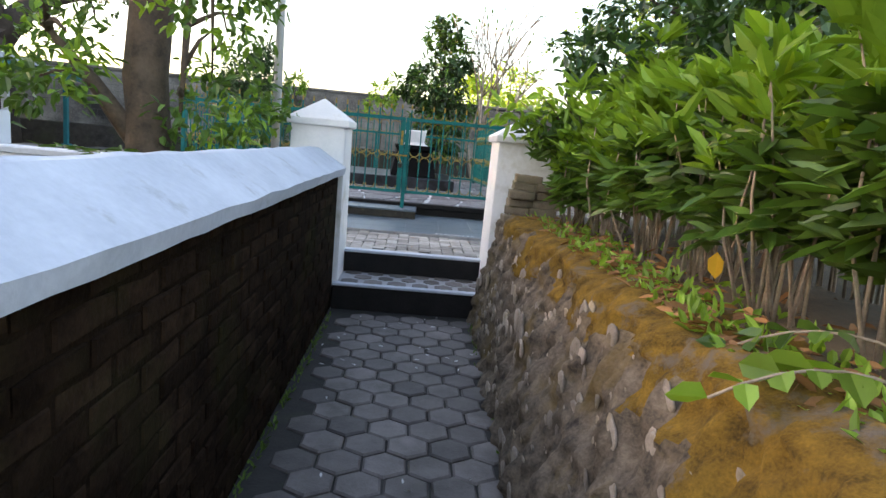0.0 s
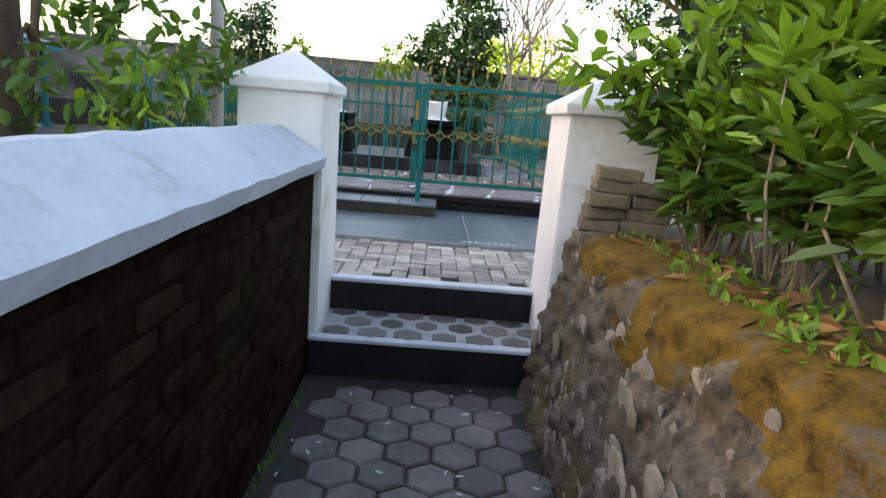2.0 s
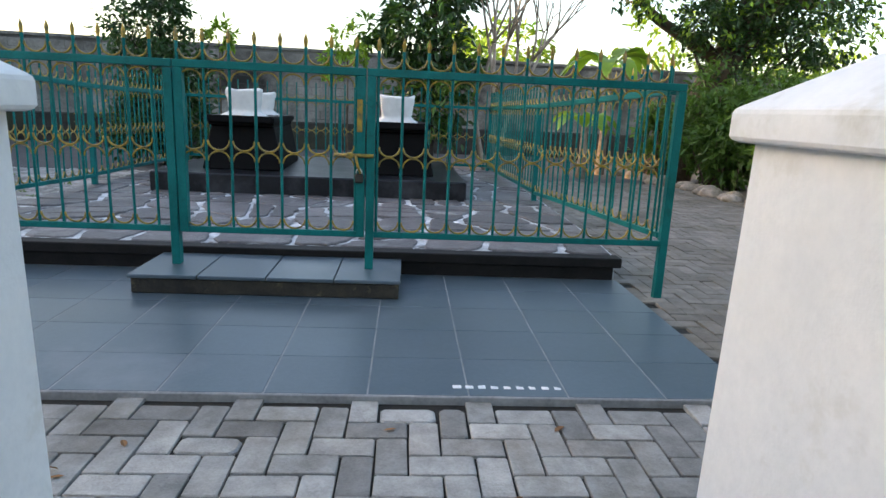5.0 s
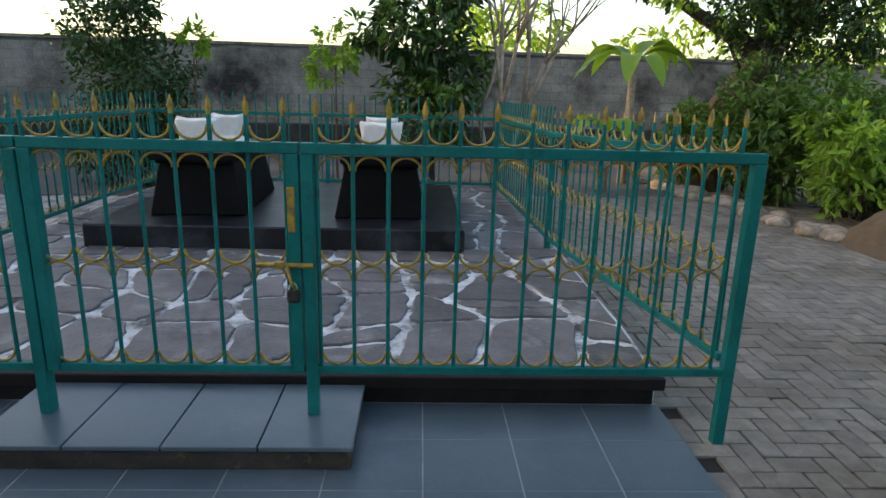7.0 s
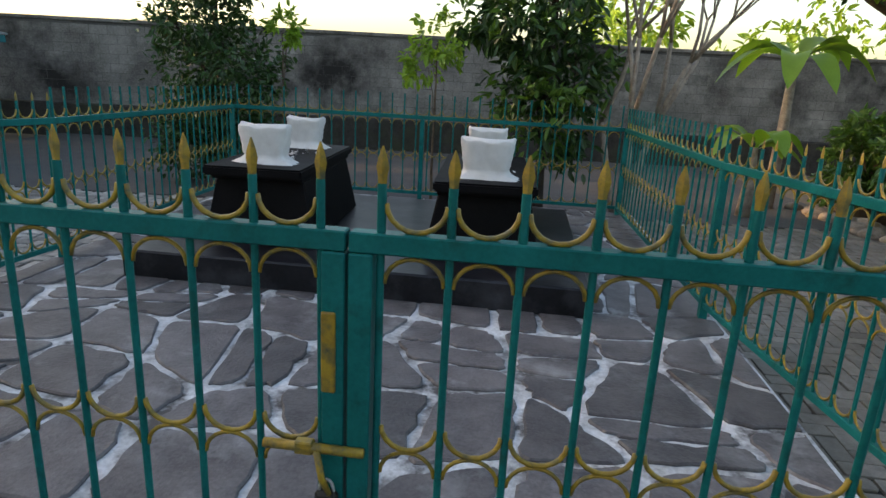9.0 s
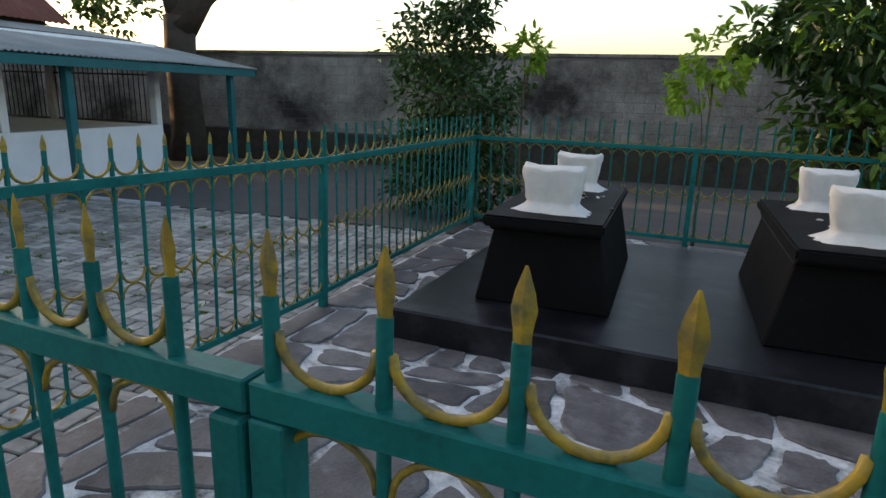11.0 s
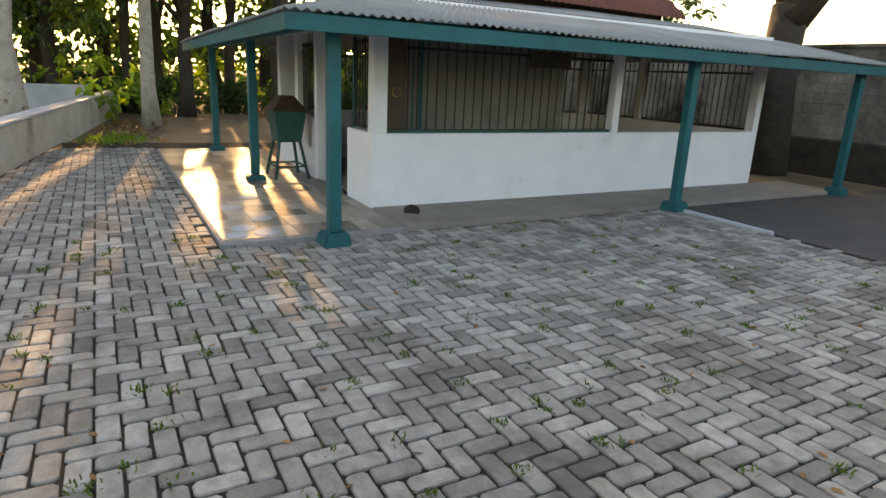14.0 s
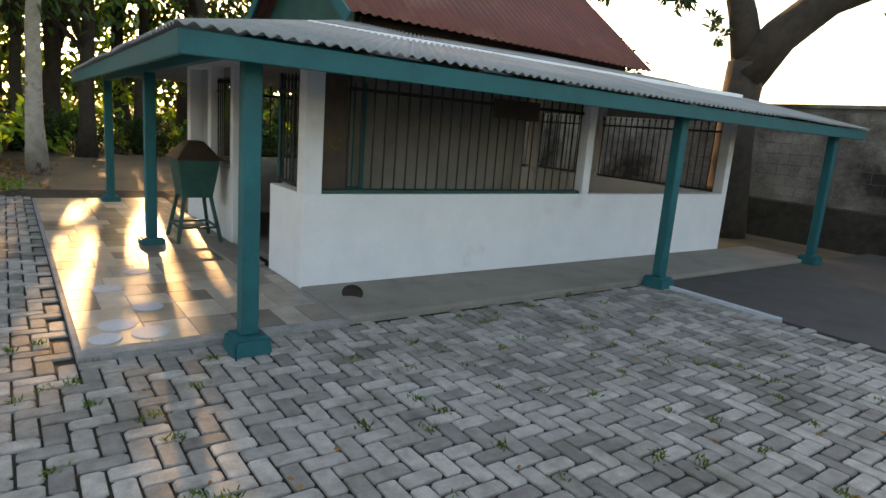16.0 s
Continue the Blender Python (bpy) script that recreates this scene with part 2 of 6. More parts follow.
# ---------------------------------------------------------------- mesh helpers
def mesh_from(name, verts, faces, material, smooth=False):
    me = bpy.data.meshes.new(name)
    me.from_pydata([tuple(v) for v in verts], [], faces)
    me.materials.append(material)
    if smooth:
        me.polygons.foreach_set("use_smooth", [True] * len(me.polygons))
    me.update()
    return me


def put(name, me, parent=None, m=None, label=""):
    ob = new(name, me)
    if parent:
        ob.parent = parent
    if m is not None:
        ob.matrix_basis = m
    if label:
        ob["label"] = label
    return ob


def part(name, bm, material, parent=None, label="", smooth=False):
    me = bpy.data.meshes.new(name)
    bmesh.ops.recalc_face_normals(bm, faces=bm.faces)
    bm.to_mesh(me)
    bm.free()
    me.materials.append(material)
    if smooth:
        me.polygons.foreach_set("use_smooth", [True] * len(me.polygons))
    return put(name, me, parent, None, label)


def thing(name, label, category, at=(0, 0, 0), group="", kind="", turn=0):
    e = new(name)
    e.matrix_basis = pose(*at, 0, 0, turn)
    e.empty_display_size = 0.1
    return tagged(e, label, category, group, kind)


def add_box(bm, x0, x1, y0, y1, z0, z1, bevel=0.0, seg=1):
    v = [bm.verts.new(p) for p in ((x0, y0, z0), (x1, y0, z0), (x1, y1, z0), (x0, y1, z0), (x0, y0, z1), (x1, y0, z1), (x1, y1, z1), (x0, y1, z1))]
    fs = [bm.faces.new([v[i] for i in q]) for q in ((3, 2, 1, 0), (4, 5, 6, 7), (0, 1, 5, 4), (1, 2, 6, 5), (2, 3, 7, 6), (3, 0, 4, 7))]
    if bevel:
        es = {e for f in fs for e in f.edges}
        bmesh.ops.bevel(bm, geom=list(es), offset=bevel, segments=seg, affect="EDGES", profile=0.6)
    return v


def boxed(name, dims, material, parent=None, bevel=0.006, label="", seg=1):
    bm = bmesh.new()
    add_box(bm, *dims, bevel, seg)
    return part(name, bm, material, parent, label)


def piece_mesh(name, lx, ly, lz, material, c=0.006):
    """A block with a chamfered top edge, open below: 18 triangles."""
    a, b = lx / 2, ly / 2
    v = [(-a, -b, 0), (a, -b, 0), (a, b, 0), (-a, b, 0), (-a, -b, lz - c), (a, -b, lz - c), (a, b, lz - c), (-a, b, lz - c),
         (-a + c, -b + c, lz), (a - c, -b + c, lz), (a - c, b - c, lz), (-a + c, b - c, lz)]
    f = []
    for i in range(4):
        j = (i + 1) % 4
        f += [(i, j, 4 + j, 4 + i), (4 + i, 4 + j, 8 + j, 8 + i)]
    return mesh_from(name, v, f + [(8, 9, 10, 11)], material)


def polygon_piece(pts, z0, z1, c=0.008):
    """Verts and faces of a prism over a convex outline, with a chamfered top."""
    n = len(pts)
    mx, my = sum(p[0] for p in pts) / n, sum(p[1] for p in pts) / n
    v = [(x, y, z0) for x, y in pts] + [(x, y, z1 - c) for x, y in pts]
    for x, y in pts:
        d = math.hypot(x - mx, y - my)
        k = max(d - c * 1.3, 0.01) / max(d, 0.01)
        v.append((mx + (x - mx) * k, my + (y - my) * k, z1))
    f = []
    for i in range(n):
        j = (i + 1) % n
        f += [(i, j, n + j, n + i), (n + i, n + j, 2 * n + j, 2 * n + i)]
    return v, f + [tuple(range(2 * n, 3 * n))]


def tube_data(points, radii, n=8, wobble=0.0, seed=0, cap=True):
    rnd = random.Random(seed)
    verts, faces = [], []
    pts = [Vector(p) for p in points]
    side = None
    for i, p in enumerate(pts):
        d = (pts[min(i + 1, len(pts) - 1)] - pts[max(i - 1, 0)]).normalized()
        if side is None:
            side = d.orthogonal().normalized()
        side = (side - d * side.dot(d)).normalized()
        other = d.cross(side)
        for k in range(n):
            a = 2 * math.pi * k / n
            r = radii[i] * (1 + wobble * rnd.uniform(-1, 1))
            verts.append(p + (side * math.cos(a) + other * math.sin(a)) * r)
    for i in range(len(pts) - 1):
        for k in range(n):
            j = (k + 1) % n
            faces.append((i * n + k, i * n + j, (i + 1) * n + j, (i + 1) * n + k))
    if cap:
        faces += [tuple(range(n))[::-1], tuple(range((len(pts) - 1) * n, len(pts) * n))]
    return verts, faces


def joined(chunks):
    verts, faces = [], []
    for v, f in chunks:
        o = len(verts)
        verts += list(v)
        faces += [tuple(i + o for i in q) for q in f]
    return verts, faces


def leaves_data(pos, along, length, width, rng, droop=0.25):
    """Folded pointed leaves from arrays of base points and directions."""
    n = len(pos)
    along = along / np.maximum(np.linalg.norm(along, axis=1, keepdims=True), 1e-6)
    rand = rng.normal(size=(n, 3)) * 0.5 + np.array([0, 0, 1.0])
    side = np.cross(along, rand)
    side /= np.maximum(np.linalg.norm(side, axis=1, keepdims=True), 1e-6)
    up = np.cross(side, along)
    ln = (length * rng.uniform(0.65, 1.25, n))[:, None]
    wd = (width * rng.uniform(0.7, 1.2, n))[:, None]
    fold = 0.35
    tip = pos + along * ln - up * ln * droop
    a1, a2 = pos + along * ln * 0.28 - up * ln * droop * 0.1, pos + along * ln * 0.68 - up * ln * droop * 0.5
    l1, r1 = a1 + side * wd * 0.45 + up * wd * fold * 0.4, a1 - side * wd * 0.45 + up * wd * fold * 0.4
    l2, r2 = a2 + side * wd * 0.42 + up * wd * fold * 0.4, a2 - side * wd * 0.42 + up * wd * fold * 0.4
    verts = np.stack([pos, l1, l2, tip, r2, r1], 1).reshape(-1, 3)
    base = np.arange(n)[:, None] * 6
    faces = np.concatenate([base + np.array([0, 1, 2, 3]), base + np.array([0, 3, 4, 5])], 1).reshape(-1, 4)
    return verts, faces


def leaf_part(name, pos, along, length, width, material, parent, rng, droop=0.25, label=""):
    v, f = leaves_data(np.asarray(pos, float), np.asarray(along, float), length, width, rng, droop)
    ob = put(name, mesh_from(name, v.tolist(), f.tolist(), material), parent, None, label)
    ob["kind"] = "stuff"
    return ob


def clumps(rng, centres, radii, n, flat=0.8):
    """Points and directions in many small clumps spread through blobs, with gaps between."""
    pos, out = [], []
    centres, radii = np.asarray(centres, float), np.asarray(radii, float)
    per = max(n // 14, 1)
    pick = rng.choice(len(centres), per, p=radii ** 2 / (radii ** 2).sum())
    d = rng.normal(size=(per, 3))
    d /= np.linalg.norm(d, axis=1, keepdims=True)
    r = radii[pick, None] * rng.uniform(0.25, 1.0, (per, 1)) ** 0.6
    c = centres[pick] + d * r * np.array([1, 1, flat])
    pos = np.repeat(c, 14, 0) + rng.normal(size=(per * 14, 3)) * np.repeat(radii[pick], 14)[:, None] * 0.13
    out = np.repeat(d, 14, 0) * 0.7 + rng.normal(size=(per * 14, 3)) * 0.7 + np.array([0, 0, -0.15])
    return pos, out


def tree(name, label, at, height, radius, blobs, leaves, leaf_len, bark, leaf, seed, lean=(0, 0), limbs=7, limb_from=0.5, wob=0.12, second=None, leafw=0.5):
    rng, rnd = np.random.default_rng(seed), random.Random(seed)
    root = thing(name, label, "tree", at)
    n = 9
    pts = [(lean[0] * (i / n) ** 1.3 + rnd.uniform(-1, 1) * radius * 0.3 * (i > 0), lean[1] * (i / n) ** 1.3 + rnd.uniform(-1, 1) * radius * 0.3 * (i > 0), height * i / n - (0.1 if i == 0 else 0)) for i in range(n + 1)]
    rad = [radius * (1.35 if i == 0 else 1.0) * (1 - 0.62 * (i / n)) for i in range(n + 1)]
    v, f = tube_data(pts, rad, 12, wob, seed)
    put("trunk", mesh_from("trunk", v, f, bark, True), root)
    for k in range(limbs):
        b = blobs[k % len(blobs)]
        i = min(int(n * rnd.uniform(limb_from, 0.95)), n - 1)
        s, e = Vector(pts[i]), Vector(b[:3]) + Vector((rnd.uniform(-1, 1), rnd.uniform(-1, 1), rnd.uniform(-0.6, 0.6))) * b[3] * 0.6
        mid = s.lerp(e, 0.5) + Vector((rnd.uniform(-1, 1), rnd.uniform(-1, 1), rnd.uniform(0, 1))) * 0.12 * (e - s).length
        chunks = [tube_data([s, s.lerp(mid, 0.6), mid, mid.lerp(e, 0.6), e], [rad[i] * q for q in (0.55, 0.42, 0.32, 0.2, 0.08)], 7, 0.08, seed + k)]
        for q in range(3):
            w = mid.lerp(e, rnd.uniform(0.0, 0.9))
            o = w + Vector((rnd.uniform(-1, 1), rnd.uniform(-1, 1), rnd.uniform(-0.3, 1))) * b[3] * 0.7
            chunks.append(tube_data([w, w.lerp(o, 0.5) + Vector((0, 0, 0.05)), o], [rad[i] * 0.2, rad[i] * 0.12, rad[i] * 0.04], 5, 0.05, seed + q))
        v, f = joined(chunks)
        put("limb", mesh_from("limb", v, f, bark, True), root)
    pos, out = clumps(rng, [b[:3] for b in blobs], [b[3] for b in blobs], leaves)
    if second:
        cut = int(len(pos) * 0.7)
        leaf_part("crown", pos[:cut], out[:cut], leaf_len, leaf_len * leafw, leaf, root, rng)
        leaf_part("crown", pos[cut:], out[cut:], leaf_len, leaf_len * leafw, second, root, rng)
    else:
        leaf_part("crown", pos, out, leaf_len, leaf_len * leafw, leaf, root, rng)
    return root


def shrub(name, label, at, stems, height, spread, leaf_len, leaf_w, leaf, seed, whorl=16, tiers=3, second=None, bark=STEM, lean=(0, 0)):
    """Upright stems that carry whorls of long leaves towards their tips."""
    rng, rnd = np.random.default_rng(seed), random.Random(seed)
    root = thing(name, label, "shrub", at)
    chunks, pos, out = [], [], []
    for s in range(stems):
        a, r = rnd.uniform(0, 2 * math.pi), spread * math.sqrt(rnd.random())
        bx, by = r * 0.45 * math.cos(a), r * 0.45 * math.sin(a)
        tx, ty, h = r * math.cos(a) + lean[0], r * math.sin(a) + lean[1], height * rnd.uniform(0.6, 1.0)
        mid = (0.5 * (bx + tx) + rnd.uniform(-0.09, 0.09), 0.5 * (by + ty) + rnd.uniform(-0.09, 0.09), h * 0.5)
        chunks.append(tube_data([(bx, by, -0.05), mid, (tx, ty, h)], [0.008, 0.0065, 0.003], 5, 0.1, s))
        for q in range(tiers):
            k = 1 - 0.24 * q
            c = np.array([bx, by, 0]) * (1 - k) + np.array([tx, ty, h]) * k + rng.normal(size=3) * 0.015
            ang = rng.uniform(0, 2 * np.pi, whorl)
            lift = rng.uniform(0.15, 1.3, whorl) if q == 0 else rng.uniform(-0.3, 0.6, whorl)
            d = np.stack([np.cos(ang), np.sin(ang), lift], 1)
            pos.append(c + d * 0.02 + rng.normal(size=(whorl, 3)) * 0.025)
            out.append(d)
    v, f = joined(chunks)
    put("stem", mesh_from("stem", v, f, bark, True), root)["kind"] = "stuff"
    pos, out = np.concatenate(pos), np.concatenate(out)
    if second:
        pickm = np.arange(len(pos)) // whorl % tiers == 0
        leaf_part("foliage", pos[~pickm], out[~pickm], leaf_len, leaf_w, leaf, root, rng)
        leaf_part("foliage", pos[pickm], out[pickm], leaf_len, leaf_w, second, root, rng, 0.1)
    else:
        leaf_part("foliage", pos, out, leaf_len, leaf_w, leaf, root, rng)
    return root

# the yard, the shrine and the boundary wall stand turned against the alley and the graves
YARD_TURN, YARD_SCALE = radians(6.07), 0.9785
YARD = Matrix.Translation((1.326, 0.831, 0)) @ Matrix.Rotation(YARD_TURN, 4, "Z") @ Matrix.Scale(YARD_SCALE, 4)


def into_yard(known):
    """Turns every top-level object made since the set was taken into the yard's axes."""
    for ob in bpy.data.objects:
        if ob not in known and ob.parent is None:
            ob.matrix_basis = YARD @ ob.matrix_basis


# ---------------------------------------------------------------- setting: ground, alley, walls
ALLEY_Z, STEP_Z, STEP_Y, SILL_Y = -0.39, -0.187, 5.667, 6.147
WALL_Y = 20.5
quads = [((-400, -400), (-0.6, 5.7)), ((1.1, -400), (400, 5.7)), ((-400, 5.7), (-0.6, 400)), ((1.1, 5.7), (400, 400)), ((-0.6, 6.2), (1.1, 400)), ((-0.6, -400), (1.1, -3))]
gv, gf = [], []
for (x0, y0), (x1, y1) in quads:
    o = len(gv)
    gv += [(x0, y0, -0.06), (x1, y0, -0.06), (x1, y1, -0.06), (x0, y1, -0.06)]
    gf.append((o, o + 1, o + 2, o + 3))
tagged(put("ground", mesh_from("ground", gv, gf, GROUND)), "bare brown earth with patches of thin grass", "ground", kind="structure")
alley = tagged(boxed("floor", (-0.6, 1.3, -3.0, STEP_Y, ALLEY_Z - 0.2, ALLEY_Z - 0.012), HEX_JOINT, None, 0), "sunken alley floor of damp dark soil under hexagonal pavers", "floor", kind="structure")
plaza = tagged(boxed("pavement", (-15.75, 6.6, 6.19, 15.7, -0.3, -0.01), JOINT, None, 0), "grey interlocking concrete pavers laid in herringbone", "pavement", kind="structure")

# two steps up out of the alley
steps = thing("step", "two black painted steps with pale worn treads", "steps", kind="structure")
boxed("riser", (-0.16, 1.12, STEP_Y, SILL_Y, ALLEY_Z - 0.1, STEP_Z - 0.012), BLACK_EDGE, steps, 0.01)
boxed("tread", (-0.16, 1.12, STEP_Y - 0.012, SILL_Y, STEP_Z - 0.012, STEP_Z - 0.002), mat("worn_step_cement", (0.24, 0.24, 0.25), (0.40, 0.40, 0.42), 5, 60, 0.7, 0.5, dirt=(0.08, 0.09, 0.07), dirt_scale=5, dirt_amount=0.4), steps, 0.004)
boxed("nosing", (-0.16, 1.12, STEP_Y - 0.016, STEP_Y + 0.05, STEP_Z - 0.02, STEP_Z + 0.003), WHITE_WORN, steps, 0.005)
boxed("riser", (-0.16, 1.12, SILL_Y, SILL_Y + 0.12, ALLEY_Z, -0.012), BLACK_EDGE, steps, 0.006)
boxed("nosing", (-0.16, 1.12, SILL_Y - 0.012, SILL_Y + 0.075, -0.014, 0.012), WHITE_WORN, steps, 0.006)

# left alley wall: brick, darkened for the alley's shade, under a sloped white coping
wl = tagged(boxed("wall_west", (-0.50, -0.165, -3.0, 5.70, ALLEY_Z - 0.1, 0.679), MORTAR, None, 0), "dark damp brick wall stained green at foot, darkened for alley shade", "wall", kind="structure")
bm = bmesh.new()
prof = [(-0.118, 0.682), (-0.11, 0.733), (-0.33, 0.872), (-0.355, 0.877), (-0.60, 0.74), (-0.60, 0.68)]
rnd = random.Random(5)
rings = []
NY = 60
for i in range(NY + 1):
    y = -3.0 + 8.72 * i / NY
    rings.append([bm.verts.new((x + rnd.uniform(-0.004, 0.004), y, z + rnd.uniform(-0.004, 0.004))) for x, z in prof])
for a, b in zip(rings, rings[1:]):
    for k in range(len(prof)):
        j = (k + 1) % len(prof)
        bm.faces.new((a[k], a[j], b[j], b[k]))
bm.faces.new(rings[0]), bm.faces.new(rings[-1])
tagged(part("coping", bm, WHITE_WORN), "white painted sloping coping on the alley wall, scuffed", "wall coping", kind="structure")

# right alley wall: leaning rubble under moss
def rubble_x(y, z):
    k = (z - ALLEY_Z) / (0.45 - ALLEY_Z)
    foot, top = 0.93 + 0.035 * max(y - 3.0, 0) , 1.27 - 0.05 * max(y - 4.0, 0)
    return foot + (top - foot) * k ** 1.2


def rough(x, y, z, s=5.0, a=0.03):
    return a * noise.noise(Vector((x * s, y * s, z * s))) + a * 0.45 * noise.noise(Vector((x * s * 3.1, y * s * 3.1, z * s * 3.1 + 7)))


gv, gf = [], []
NYR, NZR = 380, 44
top_shape = [(0.05, 0.03), (0.14, 0.045), (0.3, 0.03), (0.45, 0.0)]
for i in range(NYR + 1):
    y = -3.0 + 8.72 * i / NYR
    for k in range(NZR + 1):
        z = ALLEY_Z - 0.05 + (0.45 - ALLEY_Z + 0.05) * k / NZR
        x = rubble_x(y, max(z, ALLEY_Z)) - 0.03 + rough(1, y, z, 6, 0.055) + rough(2, y, z, 16, 0.026)
        gv.append((x, y, z + rough(3, y, z, 4, 0.02)))
    for dx, dz in top_shape:
        gv.append((rubble_x(y, 0.45) - 0.03 + dx, y, 0.45 + dz + rough(dx * 3, y, 5, 4, 0.04)))
row = NZR + 1 + len(top_shape)
for i in range(NYR):
    for k in range(row - 1):
        a = i * row + k
        gf.append((a, a + row, a + row + 1, a + 1))
me = mesh_from("wall_east", gv, gf, RUBBLE, True)
me.materials.append(MOSS)
for p in me.polygons:
    c = p.center
    if c.z + 0.30 * noise.noise(Vector((1, c.y * 1.7, c.z * 2.2))) + 0.16 * noise.noise(Vector((4, c.y * 6, c.z * 6))) > 0.33:
        p.material_index = 1
wr = tagged(put("wall_east", me), "leaning rubble retaining wall with orange-brown moss", "wall", kind="structure")
# planted bank behind it
gv, gf = [], []
NX2, NY2 = 22, 40
for i in range(NY2 + 1):
    for k in range(NX2 + 1):
        y, x = -3.0 + 9.0 * i / NY2, 1.4 + 4.5 * k / NX2
        gv.append((x, y, 0.42 + 0.10 * (1 - math.exp(-(x - 1.4) * 2)) + rough(x, y, 0, 2.2, 0.05)))
for i in range(NY2):
    for k in range(NX2):
        a = i * (NX2 + 1) + k
        gf.append((a, a + 1, a + NX2 + 2, a + NX2 + 1))
tagged(put("planting_bed", mesh_from("planting_bed", gv, gf, SOIL, True)), "raised bed of brown soil and fallen leaves", "soil", kind="structure")
tagged(boxed("bed_edge", (1.75, 5.9, 5.75, 5.98, -0.1, 0.44), CONCRETE, None, 0.01), "grey retaining edge at the end of the raised bed", "retaining wall", kind="structure")
# garden behind the west wall
tagged(boxed("garden_bed", (-14, -0.50, -6.0, 5.6, -0.08, 0.12), SOIL, None, 0.02), "dark garden soil behind the alley wall", "soil", kind="structure")


def wall_run(name, label, p0, p1, z0, z1, thick, cop, material, cop_mat=WHITE_WORN, cop_h=0.06):
    root = thing(name, label, "wall", kind="structure")
    d = Vector((p1[0] - p0[0], p1[1] - p0[1], 0))
    root.matrix_basis = Matrix.Translation((p0[0], p0[1], 0)) @ Matrix.Rotation(math.atan2(d.y, d.x), 4, "Z")
    boxed("body", (0, d.length, -thick / 2, thick / 2, z0, z1), material, root, 0.006)
    boxed("coping", (0, d.length, -thick / 2 - cop, thick / 2 + cop, z1, z1 + cop_h), cop_mat, root, 0.012)
    return root


wall_run("wall_south", "low white garden wall with a rounded coping, stained", (-0.78, 6.0), (-10.05, 6.07), -0.1, 0.60, 0.2, 0.03, WHITE)
known = set(bpy.data.objects)
g2 = wall_run("wall_southwest", "long low white garden wall, dirt-streaked and darkened for its shaded face", (-11, 6.55), (-29, 9.1), -0.1, 0.60, 0.2, 0.03, WHITE_DIRTY_SHADED)
for i in range(9):
    boxed("pilaster", (1.5 + 2.0 * i, 1.72 + 2.0 * i, 0.1, 0.13, -0.1, 0.60), WHITE_DIRTY_SHADED, g2, 0.004)
for y0, y1, top in ((-9.0, 6.3, 0.92), (6.3, 8.0, 0.84)):
    bw = thing("wall_west", "pale blue limewashed yard wall with a dark painted base", "wall", kind="structure")
    boxed("body", (-23.2, -23.0, y0, y1 - 0.002, 0.1, top), BLUE_WASH, bw, 0.008)
    boxed("base_band", (-23.23, -22.97, y0, y1 - 0.002, -0.1, 0.1), BLACK_EDGE, bw, 0.008)
tagged(boxed("road", (-22.9, -13, 3.0, 6.3, -0.055, -0.02), ASPHALT, None, 0), "pale grey asphalt yard beyond the garden wall", "road", kind="structure")
into_yard(known)


# gate pillars with pyramid caps
def gate_pillar(name, label, cx, cy, w, d, z0):
    root = thing(name, label, "gate pillar", (cx, cy, 0), group="gate pillars")
    bm = bmesh.new()
    v = add_box(bm, -w / 2 - 0.012, w / 2 + 0.012, -d / 2 - 0.012, d / 2 + 0.012, z0, 1.048)
    for q in v[4:]:
        q.co.x *= (w / 2) / (w / 2 + 0.012)
        q.co.y *= (d / 2) / (d / 2 + 0.012)
    bmesh.ops.bevel(bm, geom=list(bm.edges), offset=0.008, segments=2, affect="EDGES")
    part("shaft", bm, PILLAR, root)
    bm = bmesh.new()
    a, b = w / 2 + 0.03, d / 2 + 0.03
    lv = [[bm.verts.new((sx * a * k, sy * b * k, z)) for sx, sy in ((-1, -1), (1, -1), (1, 1), (-1, 1))] for k, z in ((0.96, 1.039), (1.0, 1.045), (1.0, 1.091), (0.985, 1.097), (0.03, 1.258))]
    for p, q in zip(lv, lv[1:]):
        for k in range(4):
            bm.faces.new((p[k], p[(k + 1) % 4], q[(k + 1) % 4], q[k]))
    bm.faces.new(lv[0][::-1]), bm.faces.new(lv[-1])
    bmesh.ops.bevel(bm, geom=list(bm.edges), offset=0.004, segments=1, affect="EDGES")
    part("cap", bm, PILLAR, root, "white pyramid cap with a grey drip edge")
    return root


gate_pillar("gate_pillar", "white plastered gate pillar with pyramid cap beside alley wall", -0.345, 5.985, 0.42, 0.52, ALLEY_Z - 0.1)
gate_pillar("gate_pillar", "white plastered gate pillar with a pyramid cap beside the rubble wall", 1.31, 5.985, 0.46, 0.52, ALLEY_Z - 0.1)

# far boundary wall
known = set(bpy.data.objects)
wf = tagged(boxed("wall_north", (-45, 14, WALL_Y, WALL_Y + 0.2, -0.1, 2.34), BLOCKWALL_JOINT, None, 0.01), "tall weathered grey block wall streaked with black mould", "wall", kind="structure")
tagged(boxed("wall_coping", (-45, 14, WALL_Y - 0.03, WALL_Y + 0.23, 2.34, 2.41), BLOCKWALL, None, 0.01), "dark cement coping along the boundary wall", "wall coping", kind="structure")
tagged(boxed("retaining_ledge", (-45, 14, WALL_Y - 0.16, WALL_Y - 0.003, -0.1, 0.66), FOOTING, None, 0.03), "dark rough stone footing along the boundary wall", "wall footing", kind="structure")
